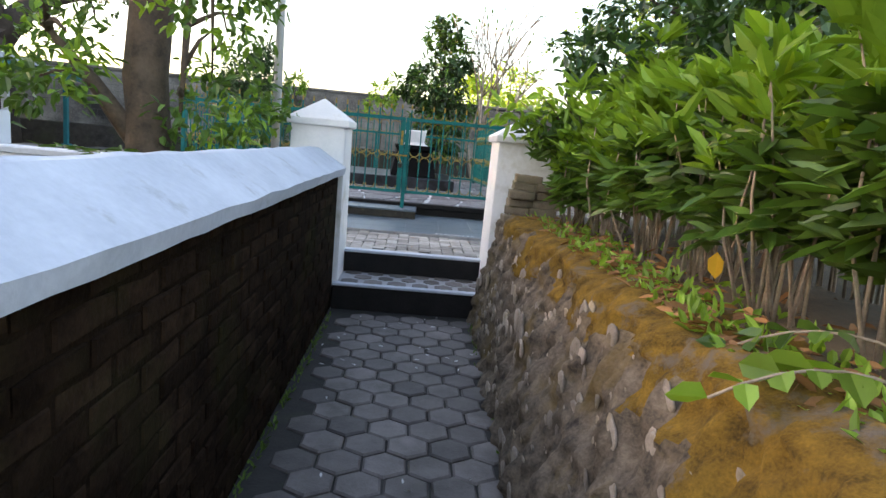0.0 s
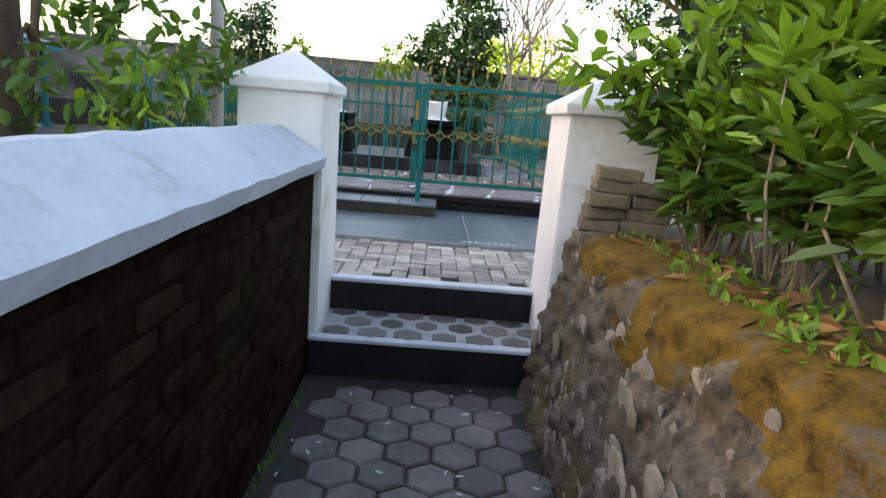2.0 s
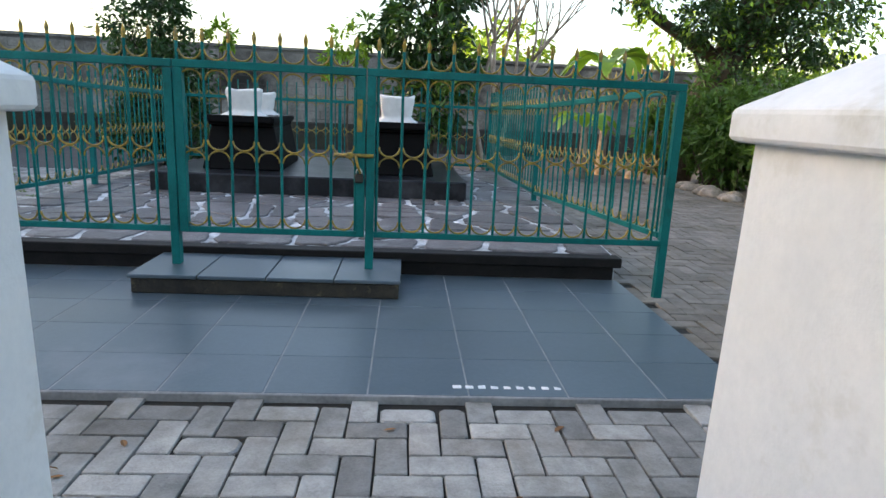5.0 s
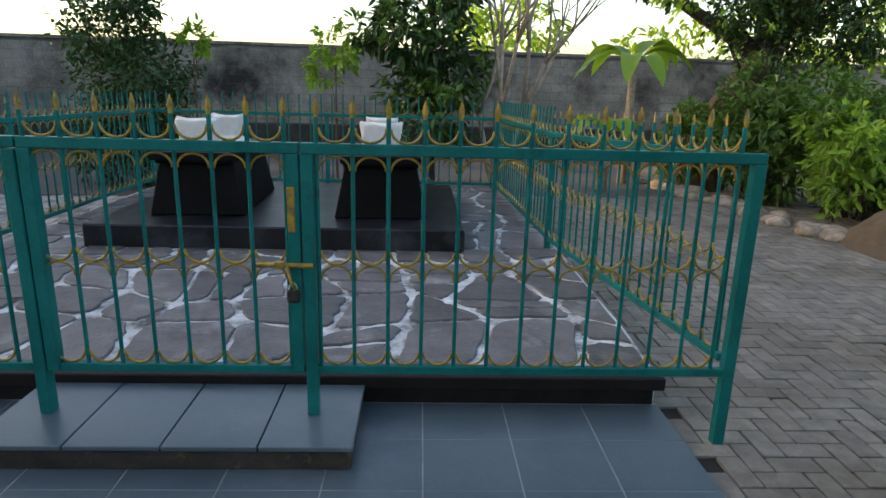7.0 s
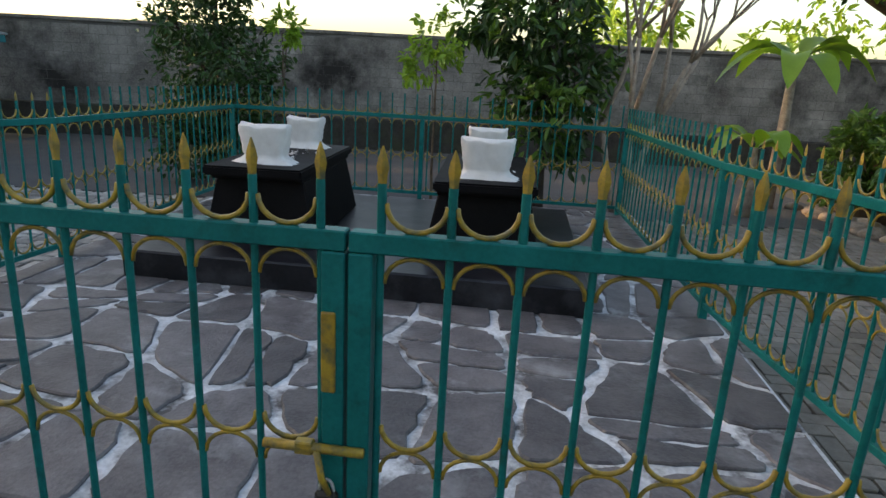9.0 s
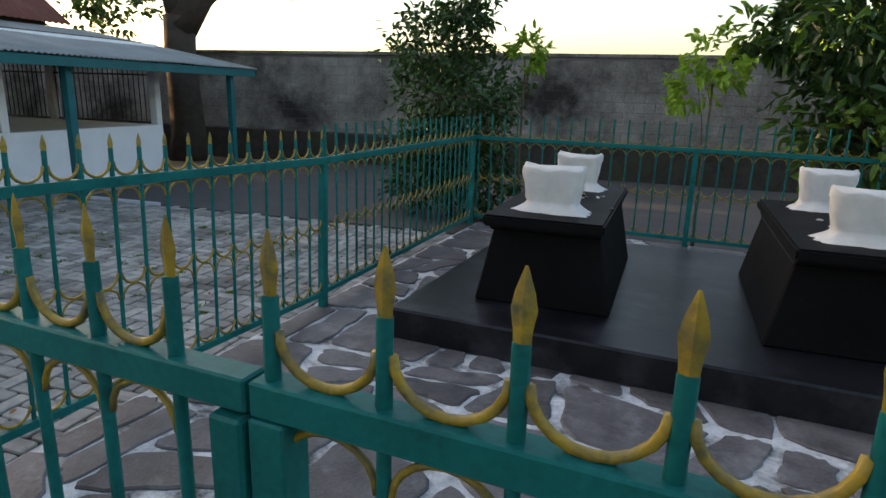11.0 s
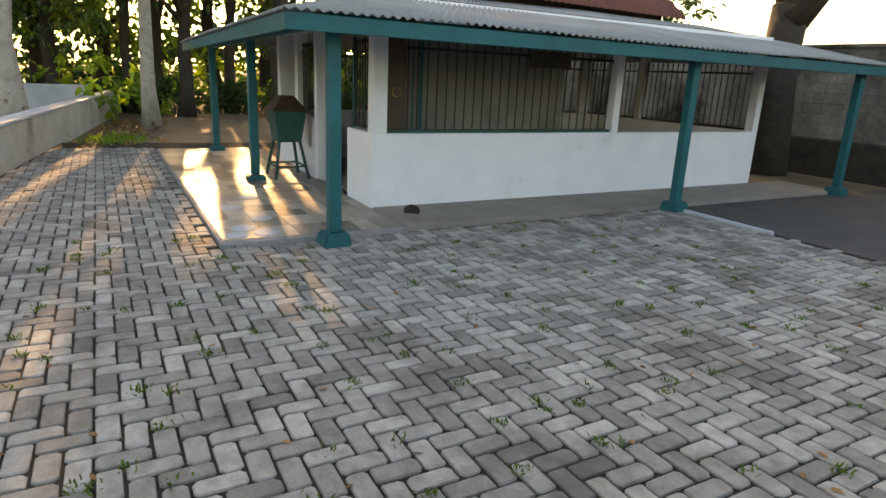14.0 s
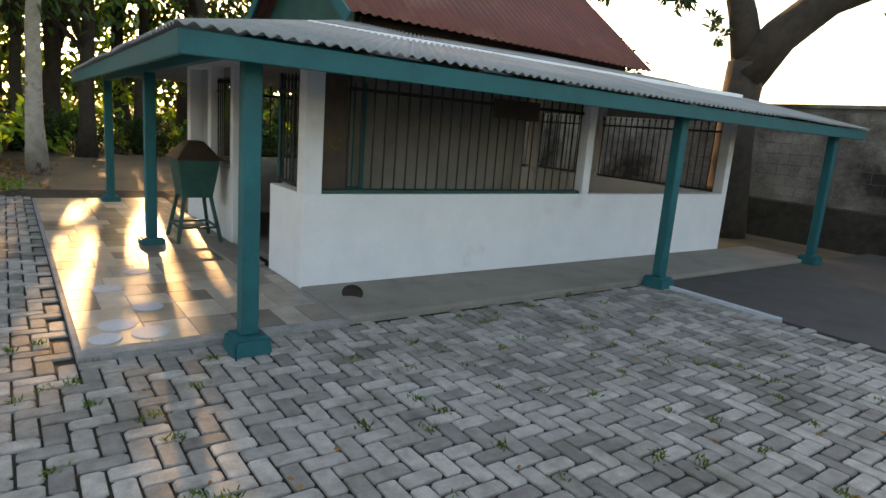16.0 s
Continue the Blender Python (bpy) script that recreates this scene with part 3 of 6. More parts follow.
tagged(boxed("asphalt_patch", (-8.5, 5.5, 14.55, WALL_Y - 0.17, -0.2, 0.0), ASPHALT, None, 0.0), "smooth dark grey cement yard beside the pavers", "pavement", kind="structure")
tagged(boxed("edge_strip", (-8.3, -7.06, 14.46, 14.52, -0.02, 0.035), WHITE_WORN, None, 0.006), "thin pale concrete edging strip in the paving", "kerb", kind="structure")
into_yard(known)

# tiled platform and step before the enclosure
plat = tagged(boxed("platform", (-2.3, 1.9, 7.33, 9.08, -0.1, 0.0245), GROUT, None, 0.004), "platform of blue-grey glazed floor tiles with pale joints", "platform", kind="structure")
slab = thing("gate_step", "low grey tiled step before the gate with a rough edge", "step", (0, 0, 0))
boxed("body", (-0.98, 0.475, 8.515, 9.06, 0.024, 0.115), GRIMY_EDGE, slab, 0.008)
for i in range(4):
    boxed("tile", (-0.99 + 0.37 * i, -0.626 + 0.37 * i, 8.50, 9.06, 0.115, 0.135), TILE, slab, 0.003)
FLOOR_B = 0.212
gv, gf = [], []
for y, z in ((9.10, 0.165), (9.6, FLOOR_B - 0.012), (14.55, FLOOR_B - 0.012)):
    gv += [(-2.62, y, z), (1.9, y, z), (1.9, y, -0.1), (-2.62, y, -0.1)]
for o in (0, 4):
    gf += [(o, o + 1, o + 5, o + 4), (o + 1, o + 2, o + 6, o + 5), (o + 3, o, o + 4, o + 7)]
gf += [(0, 3, 2, 1), (8, 9, 10, 11)]
encl = tagged(put("enclosure_floor", mesh_from("enclosure_floor", gv, gf, STONE_JOINT)), "crazy paving of purple-grey flagstones in white cement", "floor", kind="structure")
lip = thing("plinth_edge", "black painted plinth edge along the enclosure floor", "plinth", kind="structure")
boxed("lip", (-2.60, 1.92, 9.02, 9.14, 0.115, 0.178), BLACK_EDGE, lip, 0.006)
boxed("face", (-2.58, 1.88, 9.06, 9.11, 0.0, 0.115), BLACK_EDGE, lip, 0.004)


# ---------------------------------------------------------------- fence with gold finials
BAR_R, RAIL_TOP, RAIL_LOW = 0.0085, 1.278, 0.36
BAR_TOP = 1.374


def ring_mesh(name, span, depth, r, up):
    """A half hoop between two bars, open above (up) or below."""
    s = 1 if up else -1
    a = span / 2
    pts = [(a * math.cos(t), 0, -s * depth * math.sin(t)) for t in np.linspace(0, math.pi, 11)]
    v, f = tube_data(pts, [r] * 11, 5)
    return mesh_from(name, v, f, GOLD, True)


def spear_mesh():
    v, f = [], []
    prof = [(0.007, 0.0), (0.0085, 0.004), (0.0095, 0.018), (0.0125, 0.036), (0.0095, 0.052), (0.0015, 0.076)]
    for w, z in prof:
        v += [(-w, 0, z), (0, -w * 0.45, z), (w, 0, z), (0, w * 0.45, z)]
    for i in range(len(prof) - 1):
        for k in range(4):
            j = (k + 1) % 4
            f.append((i * 4 + k, i * 4 + j, i * 4 + 4 + j, i * 4 + 4 + k))
    return mesh_from("finial", v, f + [(20, 21, 22, 23)], GOLD)


SPEAR = spear_mesh()
v, f = tube_data([(0, 0, 0), (0, 0, 1)], [1, 1], 8)
BAR = mesh_from("bar", v, f, GREEN, True)


def fence_panel(label, p0, p1, n, inset=(0.035, 0.035), low=RAIL_LOW, post0=None, post1=None, group="fence panels", top=RAIL_TOP, thick=0.04, name="fence_panel", mid_post=None, drop=0.0):
    d = Vector((p1[0] - p0[0], p1[1] - p0[1], 0))
    L = d.length
    root = thing(name, label, "fence", group=group)
    root.matrix_basis = Matrix.Translation((p0[0], p0[1], 0)) @ Matrix.Rotation(math.atan2(d.y, d.x), 4, "Z") @ Matrix.Rotation(math.atan2(drop, L), 4, "Y")
    boxed("top_rail", (0, L, -thick / 2, thick / 2, top - 0.042, top), GREEN, root, 0.003)
    boxed("bottom_rail", (0, L, -0.016, 0.016, low - 0.035, low), GREEN, root, 0.003)
    for x, z in ((0.0, post0), (L, post1), (L / 2, mid_post)):
        if z is not None:
            w = 0.024
            x0 = min(max(x, w), L - w)
            boxed("post", (x0 - w, x0 + w, -w, w, z, top - 0.043), GREEN, root, 0.003)
    step = (L - inset[0] - inset[1]) / n
    hoop_up = ring_mesh("hoop", step - 0.018, 0.055, 0.006, True)
    hoop_dn = ring_mesh("hoop", step - 0.018, 0.055, 0.005, False)
    mid = low + (top - low) * 0.475
    for i in range(n + 1):
        x = inset[0] + step * i
        put("bar", BAR, root, Matrix.Translation((x, 0, low)) @ Matrix.Diagonal((BAR_R, BAR_R, top - 0.04 - low, 1)))
        put("spear_shaft", BAR, root, Matrix.Translation((x, 0, top)) @ Matrix.Diagonal((BAR_R * 1.1, BAR_R * 1.1, BAR_TOP - top, 1)))
        put("finial", SPEAR, root, Matrix.Translation((x, 0, BAR_TOP - 0.004 + top - RAIL_TOP)))
        if i < n:
            c = x + step / 2
            for me, z in ((hoop_up, top + 0.058), (hoop_dn, top - 0.105), (hoop_up, mid + 0.055), (hoop_dn, mid - 0.06), (hoop_up, low + 0.058)):
                put("hoop", me, root, Matrix.Translation((c, 0, z)))
    return root


FY = 8.765
fence_panel("green iron fence panel with gold hoops beside the gate", (-2.52, FY), (-0.789, FY), 12, (0.04, 0.116), post0=0.0)
fence_panel("green iron gate leaf with gold hoops, bolted shut", (-0.783, FY), (0.262, FY), 7, (0.02, 0.055), post0=0.33, post1=0.33, name="gate_leaf", group="")
fence_panel("green iron fence panel with gold hoops and a corner post", (0.269, FY), (2.085, FY), 12, (0.06, 0.10), post0=0.135, post1=0.0)
gp = boxed("gate_post", (-0.835, -0.788, FY - 0.03, FY + 0.03, 0.135, 1.232), GREEN, None, 0.004)
tagged(gp, "thick green iron gate post standing on the tiled step", "gate post")
for label, p0, p1, p2 in (("green iron side fence running back past the graves", (2.06, FY + 0.05), (1.81, 11.40), (1.72, 14.42)),
                          ("green iron side fence facing the paved yard", (-2.50, FY + 0.05), (-2.56, 11.47), (-2.68, 14.45))):
    fence_panel(label, p0, p1, 19, low=0.40, top=1.262, post1=0.245, drop=0.09)
    fence_panel(label, p1, p2, 22, low=0.32, top=1.172, post1=0.22, drop=0.025)
fence_panel("green iron back fence in front of the boundary wall", (-2.66, 14.47), (1.70, 14.44), 31, low=0.30, top=1.147, mid_post=0.2)
bolt = thing("gate_bolt", "gold painted sliding bolt with a dark padlock on the gate", "bolt", (0.26, FY, 0))
v, f = tube_data([(-0.17, -0.035, 0.80), (0.05, -0.035, 0.80)], [0.011, 0.011], 8)
put("rod", mesh_from("rod", v, f, GOLD, True), bolt)
boxed("plate", (-0.045, -0.015, -0.03, -0.02, 0.93, 1.11), GOLD, bolt, 0.003)
boxed("bracket", (-0.10, -0.06, -0.045, -0.02, 0.785, 0.815), GOLD, bolt, 0.003)
v, f = tube_data([(-0.05, -0.045, 0.80), (-0.035, -0.055, 0.74), (-0.02, -0.05, 0.70)], [0.008, 0.008, 0.006], 6)
put("handle", mesh_from("handle", v, f, GOLD, True), bolt)
lock = boxed("padlock", (-0.055, -0.005, -0.05, -0.025, 0.645, 0.70), IRON, bolt, 0.008, "dark iron padlock")
v, f = tube_data([(-0.03 + 0.016 * math.cos(t), -0.038, 0.70 + 0.028 * math.sin(t)) for t in np.linspace(0, math.pi, 9)], [0.004] * 9, 5)
put("shackle", mesh_from("shackle", v, f, POLE, True), lock, None, "bright steel shackle")


# ---------------------------------------------------------------- graves
tomb_slab = tagged(boxed("tomb_slab", (-1.925, 1.095, 11.18, 13.55, FLOOR_B - 0.012, 0.39), TOMB_SLAB, None, 0.012), "broad black polished slab carrying two graves", "grave slab")


def grave(cx, label):
    root = thing("grave", label, "grave", (cx, 12.26, 0.39), group="graves", turn=3)
    bm = bmesh.new()
    v = add_box(bm, -0.395, 0.395, -0.68, 0.72, 0.0, 0.44)
    for q in v[4:]:
        q.co.x *= 0.78
        q.co.y *= 0.93
    bmesh.ops.bevel(bm, geom=list(bm.edges), offset=0.01, segments=1, affect="EDGES")
    part("body", bm, TOMB, root)
    bm = bmesh.new()
    add_box(bm, -0.315, 0.315, -0.70, 0.72, 0.44, 0.475, 0.008)
    part("moulding", bm, TOMB, root)
    bm = bmesh.new()
    v = add_box(bm, -0.335, 0.335, -0.79, 0.78, 0.475, 0.54)
    bmesh.ops.bevel(bm, geom=list(bm.edges), offset=0.012, segments=2, affect="EDGES")
    part("lid", bm, TOMB, root)
    return root


def wrapped_headstone(cx, cy, w, d, h, seed, label):
    """A marker wrapped in white cloth, tied low down, its hem lying on the lid."""
    bm = bmesh.new()
    rnd = random.Random(seed)
    N, rings = 40, []
    levels = [(-0.0, 1.30), (0.012, 1.16), (0.03, 0.98), (0.05, 0.88), (0.065, 0.89), (0.085, 0.92), (0.11, 0.93), (0.135, 0.97), (h * 0.6, 0.98), (h * 0.72, 1.01), (h * 0.85, 1.03), (h * 0.97, 1.05), (h, 1.0)]
    ph = [rnd.uniform(0, 6) for _ in range(4)]
    for z, k in levels:
        ring = []
        for i in range(N):
            t = 2 * math.pi * i / N
            c, s = math.cos(t), math.sin(t)
            p = 5.0
            r = (abs(c) ** p + abs(s) ** p) ** (-1 / p)
            fold = 1 + (0.06 if z < 0.06 else 0.028) * math.sin(9 * t + ph[0] + z * 25) + 0.026 * math.sin(15 * t + ph[1] - z * 30) + 0.02 * math.sin(5 * t + ph[3] + z * 60)
            x, y = r * c * w / 2 * k * fold, r * s * d / 2 * (k if z > 0.03 else k * 1.1) * fold
            zz = z + (0.025 * abs(c) ** 3 - 0.012 + 0.006 * math.sin(7 * t + ph[2])) * (z > h * 0.9)
            ring.append(bm.verts.new((x, y, max(zz, 0.0))))
        rings.append(ring)
    for a, b in zip(rings, rings[1:]):
        for i in range(N):
            j = (i + 1) % N
            bm.faces.new((a[i], a[j], b[j], b[i]))
    bm.faces.new(rings[-1])
    ob = part("headstone", bm, CLOTH, None, "", True)
    ob.matrix_basis = pose(cx, cy, 0.93, 0, 0, rnd.uniform(-4, 4))
    return tagged(ob, label, "headstone", "wrapped headstones")


for cx in (-1.19, 0.36):
    grave(cx, "black stepped masonry grave with a projecting lid")
    wrapped_headstone(cx + 0.027, 11.76, 0.335, 0.15, 0.26, int(cx * 50) + 80, "headstone wrapped in white cloth on the grave lid")
    wrapped_headstone(cx - 0.025, 12.74, 0.295, 0.15, 0.25, int(cx * 50) + 160, "footstone wrapped in white cloth on the grave lid")
rng = np.random.default_rng(3)
for cx in (-1.19, 0.36):
    n = 46
    pos = np.stack([cx + rng.normal(size=n) * 0.08 + 0.05, 12.15 + rng.normal(size=n) * 0.2, np.full(n, 0.933)], 1)
    ob = leaf_part("petals", pos, np.concatenate([rng.normal(size=(n, 2)), np.full((n, 1), 0.1)], 1), 0.035, 0.025, CLOTH, None, rng, 0.05)
    tagged(ob, "scattered white flower petals on the grave lid", "petals", kind="stuff")

# ---------------------------------------------------------------- the shrine building
known = set(bpy.data.objects)
BX, BY0, BY1, BX1 = -9.44, 10.76, 17.36, -13.55
SILL, HEAD = 0.872, 2.02


def wall_box(name, dims, material, label, bevel=0.006):
    return tagged(boxed(name, dims, material, None, bevel), label, "wall", kind="structure")


T = 0.15
front = thing("wall_front", "white half-height wall with slender posts and wide openings", "wall", kind="structure")
boxed("half_wall", (BX - T, BX, BY0, BY1, 0.0, SILL), WHITE, front, 0.006)
for y0, y1 in ((BY0, BY0 + 0.17), (14.24, 14.36), (BY1 - 0.13, BY1)):
    boxed("pier", (BX - T, BX, y0, y1, SILL, HEAD), WHITE, front, 0.005)
boxed("lintel", (BX - T, BX, BY0, BY1, HEAD, 2.3), WHITE, front, 0.005)
boxed("sill", (BX - 0.10, BX - 0.03, BY0 + 0.17, 14.24, SILL, SILL + 0.035), DARK_TEAL, front, 0.004)
side = thing("wall_side", "white half-height side wall with a doorway between piers", "wall", kind="structure")
for x0, x1 in ((-10.25, BX - T), (-12.5, -11.5)):
    boxed("half_wall", (x0, x1, BY0, BY0 + T, 0.0, SILL), WHITE, side, 0.005)
for x0, x1 in ((BX1, BX1 + 0.16), (-12.5, -12.37), (-11.56, -11.45)):
    boxed("pier", (x0, x1, BY0 - 0.004, BY0 + T + 0.004, 0.0, HEAD), WHITE, side, 0.005)
boxed("half_wall", (BX1 + 0.16, -12.5, BY0, BY0 + T, 0.0, SILL), WHITE, side, 0.005)
boxed("lintel", (BX1, BX - T, BY0, BY0 + T, HEAD, 2.3), WHITE, side, 0.005)
wall_box("wall_rear", (BX1, BX1 + T, BY0 + T, BY1 - T, 0.0, 0.872), WHITE, "white half-height rear wall of the shrine")
for y0 in (BY0 + T, 13.0, 15.2, BY1 - T - 0.14):
    wall_box("rear_pier", (BX1 + 0.002, BX1 + T - 0.002, y0, y0 + 0.14, 0.872, 2.3), WHITE, "white pier of the shrine's rear wall")
wall_box("wall_far_end", (BX1, BX - T, BY1 - T, BY1, 0.0, 0.872), WHITE, "white half-height end wall of the shrine")
for x0 in (BX1, -12.0):
    wall_box("end_pier", (x0, x0 + 0.14, BY1 - T + 0.002, BY1 - 0.002, 0.872, 2.3), WHITE, "white pier of the shrine's end wall")
wall_box("inner_wall", (-10.62, -10.5, BY0 + 0.55, 14.22, 0.04, 2.3), INNER_WALL, "pale plastered inner wall of the shrine, dimmed for indoor shade")
tagged(boxed("floor_inside", (BX1 + T, BX - T, BY0 + T, BY1 - T, -0.05, 0.06), CONCRETE, None, 0), "smooth grey cement floor inside the shrine", "floor", kind="structure")
tagged(boxed("ceiling", (BX1 + 0.02, BX - T - 0.02, BY0 + T + 0.02, BY1 - T - 0.02, 2.3, 2.33), WOOD_DARK, None, 0), "dark wooden boarded ceiling of the shrine", "ceiling", kind="structure")
board = tagged(boxed("corner_board", (BX - 0.14, BX - 0.06, BY0 + 0.172, BY0 + 0.42, SILL + 0.036, HEAD - 0.002), WOOD_DARK, None, 0.004), "dark wooden shutter leaf with a gold rosette in the opening", "shutter")
v, f = tube_data([(BX - 0.055, BY0 + 0.30 + 0.05 * math.cos(t), 1.32 + 0.05 * math.sin(t)) for t in np.linspace(0, 2 * math.pi, 13)], [0.006] * 13, 5)
put("rosette", mesh_from("rosette", v, f, GOLD, True), board, None, "gold ring ornament")


def grille(label, p0, p1, n, z0, z1, tip=True):
    d = Vector((p1[0] - p0[0], p1[1] - p0[1], 0))
    L = d.length
    root = thing("window_grille", label, "grille", group="iron grilles")
    root.matrix_basis = Matrix.Translation((p0[0], p0[1], 0)) @ Matrix.Rotation(math.atan2(d.y, d.x), 4, "Z")
    for z in (z0 + 0.02, z1 - 0.16):
        boxed("rail", (0, L, -0.014, 0.014, z - 0.016, z + 0.016), IRON, root, 0.003)
    bar = mesh_from("bar", *tube_data([(0, 0, z0), (0, 0, z1 - 0.08), (0, 0, z1 - 0.05), (0, 0, z1)], [0.009, 0.009, 0.018, 0.002], 6), IRON)
    for i in range(n + 1):
        put("bar", bar, root, Matrix.Translation((0.03 + (L - 0.06) * i / n, 0, 0)))
    return root


grille("black iron grille with spear tops in the long opening", (BX - 0.11, BY0 + 0.43), (BX - 0.11, 14.24), 24, SILL, 1.96)
grille("black iron grille with spear tops in the short opening", (-13.45, 14.4), (-13.45, 17.2), 17, 0.88, 1.92)
grille("black iron grille with spear tops beside the doorway", (-12.37, BY0 + 0.08), (-11.56, BY0 + 0.08), 9, 0.9, 1.9)
grille("black iron grille with spear tops in the side opening", (-10.25, BY0 + 0.08), (BX - T, BY0 + 0.08), 7, 0.9, 1.9)
grille("black iron grille at the rear opening", (-13.45, BY0 + 0.3), (-13.45, 14.3), 24, 0.88, 1.92)
grille("black iron grille at the end opening", (-13.4, BY1 - 0.07), (BX - T, BY1 - 0.07), 32, 0.88, 1.92)
door = thing("door_1", "half-open green iron door of the shrine", "door", (-10.27, BY0 + 0.07, 0.06), kind="structure")
boxed("leaf", (-0.05, -0.015, 0.02, 0.95, 0.0, 0.78), TEAL, door, 0.004)
boxed("frame", (-0.05, -0.015, 0.02, 0.06, 0.78, 1.85), TEAL, door, 0.004)
boxed("frame", (-0.05, -0.015, 0.91, 0.95, 0.78, 1.85), TEAL, door, 0.004)
for i in range(6):
    boxed("bar", (-0.04, -0.025, 0.16 + 0.13 * i, 0.175 + 0.13 * i, 0.78, 1.85), TEAL, door, 0)
plaque = tagged(boxed("name_board", (BX - 0.098, BX - 0.07, 12.85, 13.5, 1.66, 1.86), WOOD_DARK, None, 0.006), "small dark board hung on the grille", "sign")

# veranda floor
porch = tagged(boxed("veranda_floor", (-15.2, -8.45, 8.97, BY0 - 0.003, -0.1, 0.038), GROUT, None, 0.004), "veranda floor of mixed salvaged stone and ceramic tiles", "floor", kind="structure")
tagged(boxed("apron", (BX + 0.002, -8.5, BY0, 18.2, -0.1, 0.05), CONCRETE, None, 0.012), "worn grey cement apron along the white wall", "pavement", kind="structure")
for x0, x1, y0, y1 in ((-11.3, -10.3, BY0 - 0.32, BY0 - 0.02), (-13.1, -12.55, BY0 - 0.3, BY0 - 0.02)):
    tagged(boxed("door_mat_slab", (x0, x1, y0, y1, 0.038, 0.075), CONCRETE, None, 0.008), "pale stone doorstep slab before the shrine opening", "doorstep")


def veranda_post(x, y, top, material=TEAL):
    root = thing("veranda_post", "teal painted square veranda post on a block foot", "post", (x, y, 0), group="veranda posts")
    bm = bmesh.new()
    v = add_box(bm, -0.13, 0.13, -0.13, 0.13, -0.02, 0.12)
    for q in v[4:]:
        q.co.x *= 0.9
        q.co.y *= 0.9
    bmesh.ops.bevel(bm, geom=list(bm.edges), offset=0.02, segments=2, affect="EDGES")
    part("foot", bm, material, root)
    boxed("shaft", (-0.055, 0.055, -0.055, 0.055, 0.12, top), material, root, 0.008)
    return root


EZ = 2.0
SE = EZ - 0.04
POSTS = [(-8.27, 9.92), (-8.37, 14.43), (-8.45, 18.1), (-11.62, 9.94), (-14.85, 9.95)]
for x, y in POSTS:
    veranda_post(x, y, EZ - 0.11 if y > 12 else EZ - 0.15)

# veranda roof: corrugated sheets in hipped planes
EX0, EX1, EY0, EY1 = -7.92, -15.5, 9.42, 18.75
RX0, RX1, RY0, RY1, RZ = -10.45, -13.0, 11.6, 16.45, 2.50


def corrugated(name, eave0, eave1, ridge0, ridge1, material, pitch=0.09, amp=0.012, thick=0.006, sag=0.0):
    """A wavy sheet between an eave line and a ridge line."""
    e0, e1, r0, r1 = (Vector(q) for q in (eave0, eave1, ridge0, ridge1))
    width = (e1 - e0).length
    n = int(width / pitch * 8)
    nrm = (e1 - e0).cross(r0 - e0).normalized()
    if nrm.z < 0:
        nrm = -nrm
    v, f = [], []
    for s in (0, 1):
        for i in range(n + 1):
            t = i / n
            a, b = e0.lerp(e1, t), r0.lerp(r1, t)
            w = amp * math.cos(2 * math.pi * t * width / pitch)
            for k in range(4):
                p = a.lerp(b, k / 3)
                wob = sag * noise.noise(p * 0.8)
                v.append(p + nrm * (w + wob - s * thick))
    row = (n + 1) * 4
    for i in range(n):
        for k in range(3):
            a = i * 4 + k
            f.append((a, a + 4, a + 5, a + 1))
            f.append((row + a, row + a + 1, row + a + 5, row + a + 4))
        a = i * 4
        f.append((a, row + a, row + a + 4, a + 4))
    return mesh_from(name, v, f, material, True)


roof = thing("veranda_roof", "grey corrugated veranda roof with a teal fascia", "roof", kind="structure")
put("sheet", corrugated("sheet", (EX0, EY0, SE), (EX0 - 0.35, EY1, EZ - 0.05), (RX0, RY0, RZ), (RX0, RY1 + 0.4, RZ - 0.02), ROOF_GREY, sag=0.02), roof)
put("sheet", corrugated("sheet", (EX1, EY0 + 0.1, EZ - 0.10), (EX0, EY0, SE), (RX1, RY0, RZ - 0.02), (RX0, RY0, RZ), ROOF_GREY, sag=0.02), roof)
put("sheet", corrugated("sheet", (EX0 - 0.35, EY1, EZ - 0.05), (EX1, EY1, EZ), (RX0, RY1 + 0.4, RZ - 0.02), (RX1, RY1, RZ), ROOF_GREY), roof)
put("sheet", corrugated("sheet", (EX1, EY1, EZ), (EX1, EY0 + 0.1, EZ - 0.10), (RX1, RY1, RZ), (RX1, RY0, RZ - 0.02), ROOF_GREY), roof)


def beam(name, p0, p1, h, w, material, parent):
    p0, p1 = Vector(p0), Vector(p1)
    d = p1 - p0
    bm = bmesh.new()
    add_box(bm, 0, d.length, -w / 2, w / 2, -h, 0, 0.005)
    ob = part(name, bm, material, parent)
    ob.matrix_basis = Matrix.Translation(p0) @ d.to_track_quat("X", "Z").to_matrix().to_4x4()
    return ob


beam("fascia", (EX0 - 0.05, EY0 + 0.03, SE - 0.028), (EX0 - 0.40, EY1 - 0.03, EZ - 0.078), 0.13, 0.03, TEAL, roof)
beam("fascia", (EX1 + 0.05, EY0 + 0.14, EZ - 0.13), (EX0 - 0.05, EY0 + 0.04, SE - 0.028), 0.13, 0.03, TEAL, roof)
beam("eave_beam", (-8.27, 9.92, SE + 0.02), (-8.45, 18.3, EZ - 0.08), 0.1, 0.08, TEAL, roof)
beam("eave_beam", (-15.1, 9.95, EZ - 0.10), (-8.27, 9.92, SE + 0.02), 0.1, 0.08, TEAL, roof)
